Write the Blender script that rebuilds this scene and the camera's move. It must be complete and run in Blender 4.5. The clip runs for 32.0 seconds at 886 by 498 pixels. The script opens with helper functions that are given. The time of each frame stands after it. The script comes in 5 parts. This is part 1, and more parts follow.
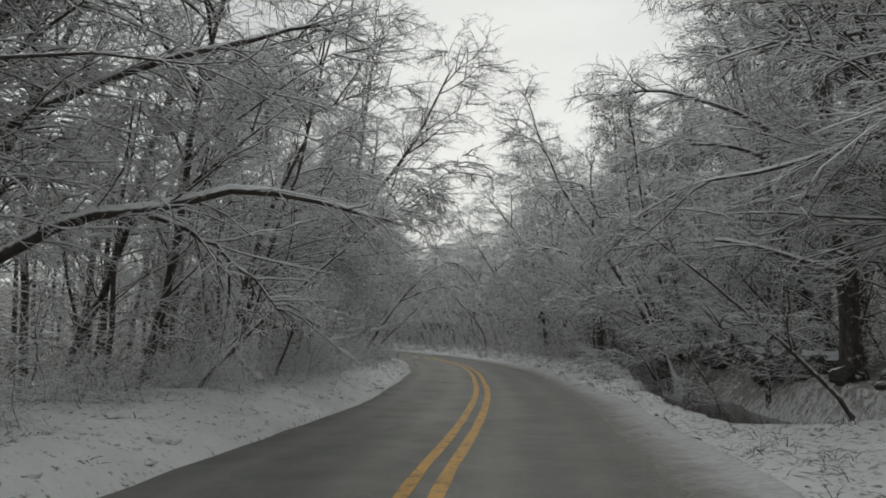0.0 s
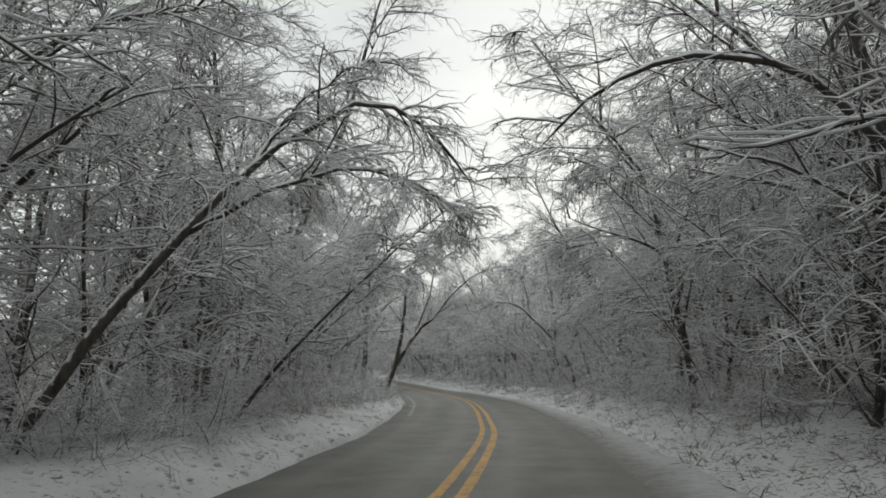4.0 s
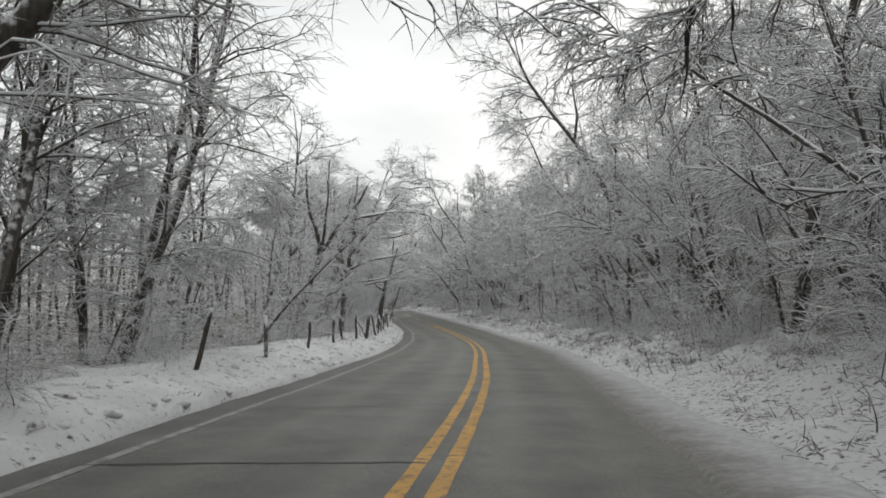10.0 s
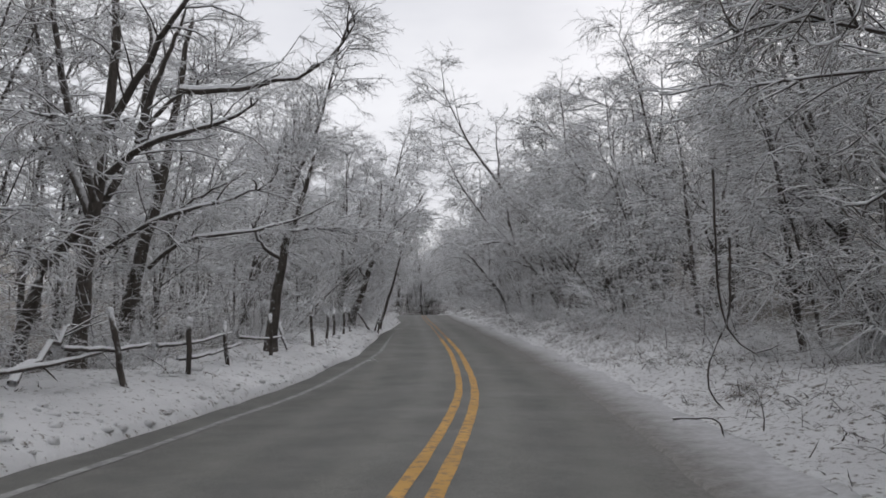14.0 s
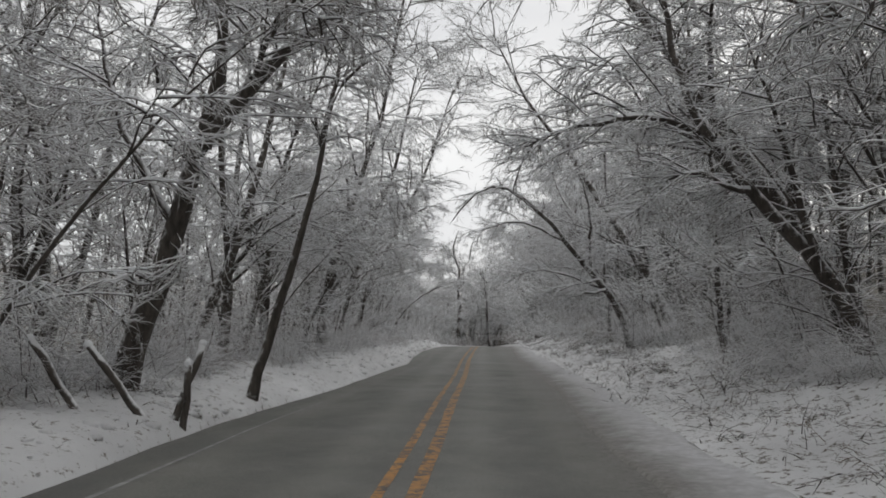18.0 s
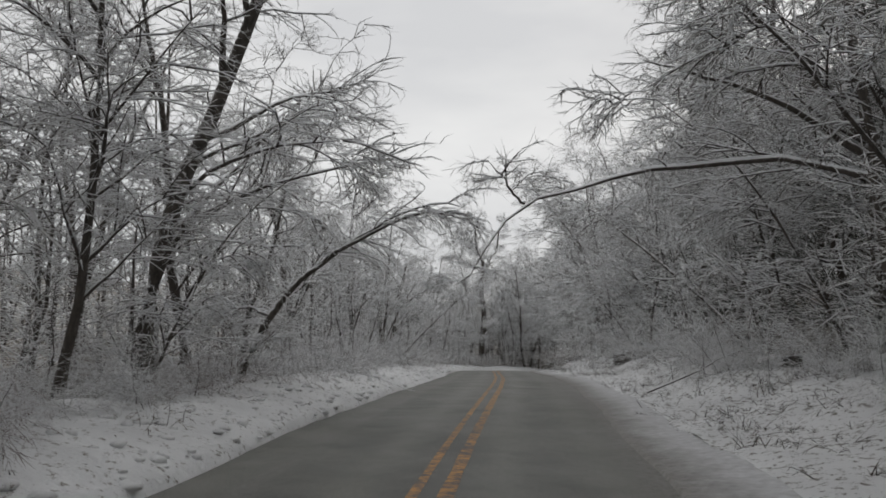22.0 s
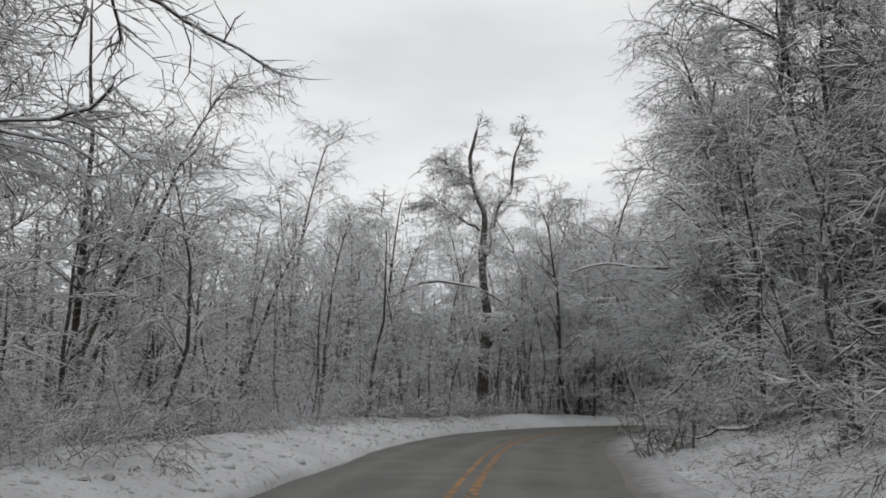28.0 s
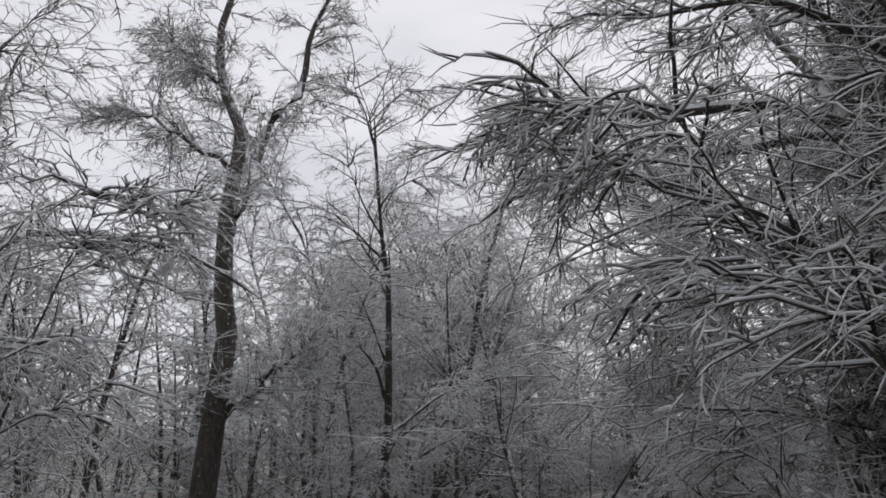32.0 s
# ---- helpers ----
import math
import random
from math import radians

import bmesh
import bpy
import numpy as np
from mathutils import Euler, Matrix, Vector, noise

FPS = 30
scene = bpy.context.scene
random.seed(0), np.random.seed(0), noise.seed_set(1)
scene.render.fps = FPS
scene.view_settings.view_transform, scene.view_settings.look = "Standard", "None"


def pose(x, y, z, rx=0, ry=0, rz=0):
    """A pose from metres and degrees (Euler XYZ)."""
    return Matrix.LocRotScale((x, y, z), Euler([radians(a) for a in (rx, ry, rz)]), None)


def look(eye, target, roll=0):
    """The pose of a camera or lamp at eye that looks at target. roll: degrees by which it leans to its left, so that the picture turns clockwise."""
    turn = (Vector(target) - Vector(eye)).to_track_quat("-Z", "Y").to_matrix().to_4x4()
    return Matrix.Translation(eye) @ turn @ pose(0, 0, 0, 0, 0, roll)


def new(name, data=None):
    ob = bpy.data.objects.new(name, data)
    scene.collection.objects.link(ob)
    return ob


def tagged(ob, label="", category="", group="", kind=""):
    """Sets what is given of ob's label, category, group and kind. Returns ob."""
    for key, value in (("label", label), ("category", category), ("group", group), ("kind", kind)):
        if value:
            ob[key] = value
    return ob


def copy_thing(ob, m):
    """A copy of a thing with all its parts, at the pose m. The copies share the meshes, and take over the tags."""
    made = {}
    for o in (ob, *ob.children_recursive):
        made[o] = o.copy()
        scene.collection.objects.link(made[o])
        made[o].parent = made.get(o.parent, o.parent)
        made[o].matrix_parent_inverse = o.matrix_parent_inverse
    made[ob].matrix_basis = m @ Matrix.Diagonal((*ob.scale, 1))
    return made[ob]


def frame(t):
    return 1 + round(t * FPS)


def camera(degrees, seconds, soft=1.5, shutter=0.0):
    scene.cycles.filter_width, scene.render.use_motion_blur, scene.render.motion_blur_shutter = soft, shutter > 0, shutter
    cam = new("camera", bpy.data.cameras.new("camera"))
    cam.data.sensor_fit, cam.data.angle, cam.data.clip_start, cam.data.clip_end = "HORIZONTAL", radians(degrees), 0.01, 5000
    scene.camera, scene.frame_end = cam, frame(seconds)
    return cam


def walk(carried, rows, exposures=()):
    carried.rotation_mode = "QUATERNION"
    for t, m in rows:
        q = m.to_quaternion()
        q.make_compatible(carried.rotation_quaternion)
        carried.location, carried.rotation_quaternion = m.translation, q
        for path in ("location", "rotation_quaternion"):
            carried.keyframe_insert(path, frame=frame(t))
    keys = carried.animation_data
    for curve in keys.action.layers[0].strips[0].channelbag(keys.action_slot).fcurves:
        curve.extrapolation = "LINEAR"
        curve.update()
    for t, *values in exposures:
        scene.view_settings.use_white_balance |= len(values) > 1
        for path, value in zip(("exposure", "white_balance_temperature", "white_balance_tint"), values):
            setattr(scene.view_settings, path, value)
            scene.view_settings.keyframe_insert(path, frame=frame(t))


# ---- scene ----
cam = camera(60.7, 32.0, soft=1.75)
PATH = [
    (0.0, (-0.018, 0.018, 1.400), (-0.260, 9.941, 2.614), 0.49),
    (0.5, (0.369, 3.261, 1.400), (0.095, 13.167, 2.742), 0.98),
    (1.0, (0.801, 6.445, 1.400), (0.451, 16.334, 2.850), 0.65),
    (1.5, (1.191, 9.654, 1.400), (0.671, 19.531, 2.874), 0.02),
    (2.0, (1.505, 12.888, 1.400), (0.742, 22.743, 2.914), 0.08),
    (2.5, (1.752, 16.131, 1.400), (0.701, 25.947, 3.000), 0.38),
    (3.0, (1.909, 19.360, 1.400), (0.659, 29.133, 3.104), 0.27),
    (3.5, (1.982, 22.581, 1.400), (0.551, 32.333, 3.087), -0.24),
    (4.0, (1.995, 25.811, 1.400), (0.409, 35.539, 3.086), -0.11),
    (4.5, (1.864, 29.033, 1.400), (-0.013, 38.735, 2.935), -0.56),
    (6.5, (1.273, 41.621, 1.400), (-0.731, 51.325, 2.749), -0.22),
    (7.0, (0.915, 44.841, 1.400), (-1.215, 54.503, 2.857), -0.16),
    (7.5, (0.469, 48.136, 1.400), (-1.978, 57.710, 2.929), 0.11),
    (8.0, (0.135, 51.529, 1.400), (-2.507, 61.028, 3.067), 0.10),
    (8.5, (-0.219, 54.952, 1.400), (-2.845, 64.460, 3.051), -0.05),
    (9.0, (-0.604, 58.363, 1.400), (-3.461, 67.834, 2.861), 0.01),
    (9.5, (-1.167, 61.738, 1.400), (-4.008, 71.227, 2.779), 0.20),
    (10.0, (-1.785, 65.144, 1.400), (-4.767, 74.647, 2.298), 0.05),
    (10.5, (-2.436, 68.589, 1.400), (-5.458, 78.063, 2.458), 0.00),
    (11.0, (-3.116, 72.057, 1.400), (-5.927, 81.582, 2.567), -0.35),
    (11.5, (-3.847, 75.520, 1.400), (-6.814, 84.979, 2.710), -0.05),
    (12.0, (-4.593, 78.996, 1.400), (-7.789, 88.377, 2.738), -0.15),
    (12.5, (-5.416, 82.488, 1.400), (-8.859, 91.784, 2.714), 0.25),
    (13.0, (-6.289, 86.021, 1.400), (-9.879, 95.279, 2.586), 0.30),
    (13.5, (-7.186, 89.581, 1.400), (-11.094, 98.732, 2.406), 0.40),
    (14.0, (-8.118, 93.123, 1.400), (-11.964, 102.302, 2.382), 0.05),
    (14.5, (-9.178, 96.576, 1.400), (-13.159, 105.699, 2.362), 0.45),
    (16.5, (-13.927, 109.710, 1.528), (-18.234, 118.662, 2.678), 0.50),
    (17.0, (-15.283, 112.949, 1.634), (-19.847, 121.755, 2.903), 0.50),
    (17.5, (-16.643, 116.280, 1.760), (-21.339, 125.014, 3.064), 0.50),
    (18.0, (-18.088, 119.654, 1.888), (-22.844, 128.345, 3.245), 0.50),
    (18.5, (-19.596, 123.054, 2.017), (-24.300, 131.776, 3.357), 0.50),
    (19.0, (-21.117, 126.441, 2.147), (-25.850, 135.163, 3.384), 0.50),
    (19.5, (-22.653, 129.805, 2.276), (-27.532, 138.433, 3.602), 0.50),
    (20.0, (-24.224, 133.133, 2.405), (-29.257, 141.627, 3.990), 0.50),
    (20.5, (-25.844, 136.404, 2.533), (-30.867, 144.870, 4.288), 0.50),
    (21.0, (-27.473, 139.649, 2.660), (-32.450, 148.153, 4.363), 0.50),
    (21.5, (-29.104, 142.921, 2.789), (-34.157, 151.415, 4.317), 0.50),
    (22.0, (-30.747, 146.270, 2.919), (-35.864, 154.725, 4.446), 0.50),
    (22.5, (-32.404, 149.683, 3.051), (-37.472, 158.141, 4.714), 0.50),
    (23.0, (-34.060, 153.098, 3.183), (-39.202, 161.472, 5.034), 0.50),
    (23.5, (-35.715, 156.432, 3.314), (-40.662, 164.900, 5.268), 0.50),
    (24.0, (-37.306, 159.696, 3.441), (-42.126, 168.294, 5.121), 0.50),
    (24.5, (-38.813, 162.874, 3.555), (-43.673, 171.408, 5.442), 0.50),
    (25.0, (-40.258, 165.959, 3.646), (-45.333, 174.367, 5.533), 0.50),
    (25.5, (-41.652, 168.947, 3.712), (-46.805, 177.308, 5.591), 0.50),
    (27.5, (-47.352, 180.549, 3.843), (-52.937, 188.642, 5.662), 0.80),
    (28.0, (-48.926, 183.595, 3.867), (-54.330, 191.789, 5.780), 0.46),
    (28.5, (-50.525, 186.677, 3.889), (-55.517, 195.134, 5.774), -0.65),
    (29.0, (-52.095, 189.724, 3.908), (-56.907, 198.291, 5.762), -0.91),
    (29.5, (-53.596, 192.661, 3.923), (-58.332, 201.251, 5.865), -0.55),
    (30.0, (-54.998, 195.452, 3.935), (-59.649, 203.985, 6.292), 0.34),
    (30.5, (-56.284, 198.126, 3.944), (-60.646, 206.676, 6.751), 0.68),
    (31.0, (-57.448, 200.733, 3.950), (-61.656, 209.267, 7.026), 1.90),
    (31.5, (-58.487, 203.299, 3.954), (-62.241, 211.939, 7.310), 0.35),
    (32.0, (-59.361, 205.810, 3.955), (-62.523, 214.605, 7.512), -0.54),
]
walk(cam, [(t, look(eye, target, roll)) for t, eye, target, roll in PATH],
     exposures=[(0.0, -0.20, 6500, 5.0), (1.0, 0.02, 6500, 5.0), (2.0, 0.08, 6500, 5.0), (4.0, 0.08, 6510, 5.2), (7.0, -0.16, 6540, 6.0), (8.0, -0.10, 6533, 6.5), (9.0, -0.06, 6527, 7.0), (10.0, 0.28, 6520, 7.5), (11.0, 0.05, 6463, 8.5), (12.0, 0.02, 6407, 9.5), (13.0, 0.06, 6350, 10.5), (14.0, 0.10, 6310, 13.0), (17.0, 0.28, 6450, 9.5), (18.0, 0.15, 6525, 10.0), (19.0, 0.15, 6600, 10.5), (20.0, 0.00, 6630, 10.2), (21.0, -0.22, 6660, 10.0), (22.0, -0.10, 6520, 10.0), (23.0, 0.14, 6380, 10.0), (24.0, -0.15, 6440, 10.8), (25.0, 0.00, 6500, 11.5), (28.0, 0.02, 6448, 10.0), (29.0, -0.04, 6430, 9.5), (30.0, 0.12, 6353, 10.3), (31.0, 0.00, 6277, 11.2), (32.0, 0.00, 6290, 14.0)])

# ---- daylight: overcast sky with thin bright cloud, low veiled sun ahead ----
SUN_AZ, SUN_EL = radians(1), radians(22)
world = bpy.data.worlds.new("overcast_sky")
scene.world = world
world.use_nodes = True
wn, wl = world.node_tree.nodes, world.node_tree.links
wn.clear()
w_out, w_bg = wn.new("ShaderNodeOutputWorld"), wn.new("ShaderNodeBackground")
w_sky = wn.new("ShaderNodeTexSky")
w_sky.sky_type, w_sky.sun_disc = "NISHITA", False
w_sky.sun_elevation, w_sky.sun_rotation = SUN_EL, SUN_AZ
w_gain = wn.new("ShaderNodeVectorMath")
w_gain.operation = "SCALE"
w_gain.inputs["Scale"].default_value = 0.08
w_co, w_map, w_noise, w_ramp, w_mix = (wn.new("ShaderNodeTexCoord"), wn.new("ShaderNodeMapping"), wn.new("ShaderNodeTexNoise"),
                                       wn.new("ShaderNodeValToRGB"), wn.new("ShaderNodeMix"))
w_map.inputs["Scale"].default_value = (1.0, 1.0, 3.2)
w_noise.inputs["Scale"].default_value, w_noise.inputs["Detail"].default_value = 2.6, 5
e = w_ramp.color_ramp.elements
e[0].position, e[0].color = 0.36, (0.73, 0.735, 0.745, 1)
e[1].position, e[1].color = 0.68, (0.91, 0.91, 0.90, 1)
w_mix.data_type = "RGBA"
w_mix.inputs["Factor"].default_value = 0.93
wl.new(w_co.outputs["Generated"], w_map.inputs["Vector"])
wl.new(w_map.outputs[0], w_noise.inputs["Vector"])
wl.new(w_noise.outputs["Fac"], w_ramp.inputs["Fac"])
wl.new(w_sky.outputs[0], w_gain.inputs[0])
wl.new(w_gain.outputs[0], w_mix.inputs["A"])
wl.new(w_ramp.outputs["Color"], w_mix.inputs["B"])
# brighter cloud before the veiled sun
w_dot, w_glow, w_add = wn.new("ShaderNodeVectorMath"), wn.new("ShaderNodeMapRange"), wn.new("ShaderNodeVectorMath")
w_dot.operation, w_add.operation = "DOT_PRODUCT", "ADD"
w_dot.inputs[1].default_value = (math.sin(SUN_AZ) * math.cos(SUN_EL), math.cos(SUN_AZ) * math.cos(SUN_EL), math.sin(SUN_EL))
w_glow.interpolation_type = "SMOOTHSTEP"
w_glow.inputs["From Min"].default_value, w_glow.inputs["From Max"].default_value, w_glow.inputs["To Max"].default_value = 0.955, 1.0, 0.13
wl.new(w_co.outputs["Generated"], w_dot.inputs[0])
wl.new(w_dot.outputs["Value"], w_glow.inputs["Value"])
wl.new(w_mix.outputs["Result"], w_add.inputs[0])
wl.new(w_glow.outputs[0], w_add.inputs[1])
wl.new(w_add.outputs[0], w_bg.inputs["Color"])
w_bg.inputs["Strength"].default_value = 1.0
wl.new(w_bg.outputs[0], w_out.inputs["Surface"])

sun = new("sun", bpy.data.lights.new("sun", "SUN"))
sun.data.energy, sun.data.angle, sun.data.color = 0.25, radians(25), (1.0, 0.96, 0.9)
sun.matrix_world = look((0, 0, 0), (-math.sin(SUN_AZ) * math.cos(SUN_EL), -math.cos(SUN_AZ) * math.cos(SUN_EL), -math.sin(SUN_EL)))


# ---- materials ----
def material(name):
    m = bpy.data.materials.new(name)
    m.use_nodes = True
    nt = m.node_tree
    return m, nt, nt.nodes["Principled BSDF"]


def tex(nt, scale, detail=4.0, rough=0.55, coord="Object", stretch=None):
    co, nz = nt.nodes.new("ShaderNodeTexCoord"), nt.nodes.new("ShaderNodeTexNoise")
    nz.inputs["Scale"].default_value, nz.inputs["Detail"].default_value, nz.inputs["Roughness"].default_value = scale, detail, rough
    src = co.outputs[coord]
    if stretch:
        mp = nt.nodes.new("ShaderNodeMapping")
        mp.inputs["Scale"].default_value = stretch
        nt.links.new(src, mp.inputs["Vector"])
        src = mp.outputs[0]
    nt.links.new(src, nz.inputs["Vector"])
    return nz.outputs["Fac"]


def ramp(nt, fac, a, b, lo=0.3, hi=0.7):
    r = nt.nodes.new("ShaderNodeValToRGB")
    el = r.color_ramp.elements
    el[0].position, el[1].position = lo, hi
    el[0].color, el[1].color = (*a, 1), (*b, 1)
    nt.links.new(fac, r.inputs["Fac"])
    return r.outputs["Color"]


def blend(nt, fac, a, b):
    m = nt.nodes.new("ShaderNodeMix")
    m.data_type = "RGBA"
    nt.links.new(fac, m.inputs["Factor"])
    for key, v in (("A", a), ("B", b)):
        if isinstance(v, tuple):
            m.inputs[key].default_value = (*v, 1)
        else:
            nt.links.new(v, m.inputs[key])
    return m.outputs["Result"]


def bump(nt, bsdf, height, strength, distance):
    b = nt.nodes.new("ShaderNodeBump")
    b.inputs["Strength"].default_value, b.inputs["Distance"].default_value = strength, distance
    nt.links.new(height, b.inputs["Height"])
    nt.links.new(b.outputs[0], bsdf.inputs["Normal"])


def math_node(nt, op, a, b=None, clamp=False):
    m = nt.nodes.new("ShaderNodeMath")
    m.operation, m.use_clamp = op, clamp
    for i, v in enumerate((a, b)):
        if v is None:
            continue
        if isinstance(v, (int, float)):
            m.inputs[i].default_value = v
        else:
            nt.links.new(v, m.inputs[i])
    return m.outputs[0]


def snow_facing(nt, lo, hi, wobble, scale):
    """How much snow lies on a face: by how far it looks upwards, broken by noise."""
    geo, sep = nt.nodes.new("ShaderNodeNewGeometry"), nt.nodes.new("ShaderNodeSeparateXYZ")
    nt.links.new(geo.outputs["Normal"], sep.inputs[0])
    n = math_node(nt, "MULTIPLY", math_node(nt, "SUBTRACT", tex(nt, scale, 3), 0.5), wobble)
    up = math_node(nt, "ADD", sep.outputs["Z"], n)
    mr = nt.nodes.new("ShaderNodeMapRange")
    mr.interpolation_type = "SMOOTHSTEP"
    mr.inputs["From Min"].default_value, mr.inputs["From Max"].default_value = lo, hi
    nt.links.new(up, mr.inputs["Value"])
    return mr.outputs[0]


def make_bark(name, dark, light, lo, hi, wobble=0.7, scale=9.0):
    m, nt, b = material(name)
    bark = ramp(nt, tex(nt, 14, 6, 0.65, stretch=(1, 1, 0.25)), dark, light)
    b.inputs["Roughness"].default_value = 0.9
    nt.links.new(blend(nt, snow_facing(nt, lo, hi, wobble, scale), bark, (0.875, 0.88, 0.89)), b.inputs["Base Color"])
    bump(nt, b, tex(nt, 30, 5, 0.7, stretch=(1, 1, 0.3)), 0.6, 0.02)
    return m


BARK = make_bark("bark_trunk", (0.030, 0.026, 0.022), (0.125, 0.107, 0.092), 0.10, 0.55, 1.45, 9.0)
LIMB = make_bark("bark_limb", (0.030, 0.025, 0.021), (0.10, 0.084, 0.072), 0.05, 0.5)
TWIG = make_bark("twig_snowy", (0.105, 0.09, 0.076), (0.22, 0.193, 0.168), -0.9, 0.08, 0.9, 5.0)
TWIG_RED = make_bark("twig_russet", (0.09, 0.055, 0.045), (0.2, 0.13, 0.10), -0.5, 0.4, 0.9, 5.0)
# deep-wood twigs: snow and bark kept paler, distance haze put into the colour
HAZED_TWIG = make_bark("twig_far_hazed", (0.13, 0.115, 0.102), (0.24, 0.215, 0.195), -0.9, 0.05, 0.9, 3.0)
NEEDLE = make_bark("evergreen_needles", (0.03, 0.036, 0.026), (0.075, 0.082, 0.06), 0.1, 0.92, 1.0, 4.0)
DEAD = make_bark("dead_twig_dark", (0.035, 0.03, 0.026), (0.10, 0.085, 0.068), 0.6, 1.1, 0.5, 8.0)
STALK = make_bark("dry_stalk", (0.10, 0.075, 0.05), (0.22, 0.17, 0.12), 0.45, 0.95, 0.5, 8.0)


def make_snow(name, dirt_lo, dirt_hi, dirt=(0.16, 0.135, 0.11), grain=3.1, lift=0.0):
    m, nt, b = material(name)
    base = ramp(nt, tex(nt, 0.7, 5), (0.60 + lift, 0.605 + lift, 0.61 + lift), (0.77 + lift, 0.775 + lift, 0.78 + lift))
    soil = ramp(nt, tex(nt, grain, 8, 0.72), (1, 1, 1), (0, 0, 0), dirt_lo, dirt_hi)
    under = nt.nodes.new("ShaderNodeAttribute")
    under.attribute_name = "floor"
    bare = math_node(nt, "ADD", under.outputs["Fac"], math_node(nt, "MULTIPLY", math_node(nt, "SUBTRACT", tex(nt, 3.4, 8, 0.72), 0.5), 2.2))
    leaf = nt.nodes.new("ShaderNodeMapRange")
    leaf.interpolation_type = "SMOOTHSTEP"
    leaf.inputs["From Min"].default_value, leaf.inputs["From Max"].default_value = 0.45, 0.75
    nt.links.new(bare, leaf.inputs["Value"])
    leaves = ramp(nt, tex(nt, 22, 6, 0.7), (0.05, 0.041, 0.03), (0.19, 0.155, 0.115))
    nt.links.new(blend(nt, math_node(nt, "MULTIPLY", leaf.outputs[0], under.outputs["Fac"]), blend(nt, soil, base, dirt), leaves), b.inputs["Base Color"])
    b.inputs["Roughness"].default_value = 0.75
    b.inputs["Subsurface Weight"].default_value = 0.0
    bump(nt, b, tex(nt, 6, 8, 0.7), 0.8, 0.08)
    return m


SNOW = make_snow("snow_clean", 0.35, 0.43, (0.17, 0.145, 0.115), 9.0, 0.06)
SNOW_ROUGH = make_snow("snow_over_litter", 0.38, 0.46, (0.12, 0.10, 0.075), 9.5, 0.08)
LITTER = make_snow("forest_floor_litter", 0.46, 0.62, (0.12, 0.098, 0.072))
m, nt, b = material("snow_dirty_slush")
edge = nt.nodes.new("ShaderNodeAttribute")
edge.attribute_name = "grit"
soiled = math_node(nt, "ADD", edge.outputs["Fac"], math_node(nt, "MULTIPLY", math_node(nt, "SUBTRACT", tex(nt, 2.2, 7, 0.65), 0.5), 0.9))
sr = nt.nodes.new("ShaderNodeMapRange")
sr.interpolation_type = "SMOOTHSTEP"
sr.inputs["From Min"].default_value, sr.inputs["From Max"].default_value = 0.05, 1.0
nt.links.new(soiled, sr.inputs["Value"])
nt.links.new(blend(nt, sr.outputs[0], ramp(nt, tex(nt, 9, 6), (0.42, 0.42, 0.425), (0.62, 0.625, 0.635)), ramp(nt, tex(nt, 12, 6, 0.7), (0.13, 0.123, 0.113), (0.29, 0.277, 0.26))), b.inputs["Base Color"])
b.inputs["Roughness"].default_value = 0.7
bump(nt, b, tex(nt, 9, 6, 0.6), 0.35, 0.03)
SLUSH = m
m, nt, b = material("snow_on_branch")
nt.links.new(ramp(nt, tex(nt, 8, 4), (0.82, 0.83, 0.85), (0.90, 0.91, 0.92)), b.inputs["Base Color"])
b.inputs["Roughness"].default_value = 0.7
SNOWCAP = m

m, nt, ASPH = material("asphalt_damp")
fine = ramp(nt, tex(nt, 60, 6, 0.7), (0.070, 0.070, 0.065), (0.19, 0.189, 0.176))
tone = ramp(nt, tex(nt, 0.9, 8, 0.7), (0.68, 0.68, 0.68), (1.32, 1.31, 1.27))
mul = nt.nodes.new("ShaderNodeMix")
mul.data_type, mul.blend_type = "RGBA", "MULTIPLY"
mul.inputs["Factor"].default_value = 1.0
nt.links.new(fine, mul.inputs["A"])
wear = nt.nodes.new("ShaderNodeAttribute")
wear.attribute_name = "wear"
nt.links.new(blend(nt, math_node(nt, "MULTIPLY", wear.outputs["Fac"], tex(nt, 2.0, 5, stretch=(1, 1, 1))), tone, (1.55, 1.53, 1.48)), mul.inputs["B"])
grit = nt.nodes.new("ShaderNodeAttribute")
grit.attribute_name = "grit"
gritty = math_node(nt, "ADD", grit.outputs["Fac"], math_node(nt, "MULTIPLY", math_node(nt, "SUBTRACT", tex(nt, 5.0, 7, 0.7), 0.5), 1.1))
gr = nt.nodes.new("ShaderNodeMapRange")
gr.interpolation_type = "SMOOTHSTEP"
gr.inputs["From Min"].default_value, gr.inputs["From Max"].default_value = 0.25, 1.15
nt.links.new(gritty, gr.inputs["Value"])
nt.links.new(blend(nt, gr.outputs[0], mul.outputs["Result"], ramp(nt, tex(nt, 14, 6, 0.7), (0.12, 0.113, 0.104), (0.26, 0.25, 0.237))), ASPH.inputs["Base Color"])
rr = nt.nodes.new("ShaderNodeMapRange")
rr.inputs["To Min"].default_value, rr.inputs["To Max"].default_value = 0.45, 0.8
nt.links.new(tex(nt, 0.6, 5), rr.inputs["Value"])
nt.links.new(rr.outputs[0], ASPH.inputs["Roughness"])
bump(nt, ASPH, tex(nt, 90, 4, 0.7), 0.5, 0.01)
ROADMAT = m

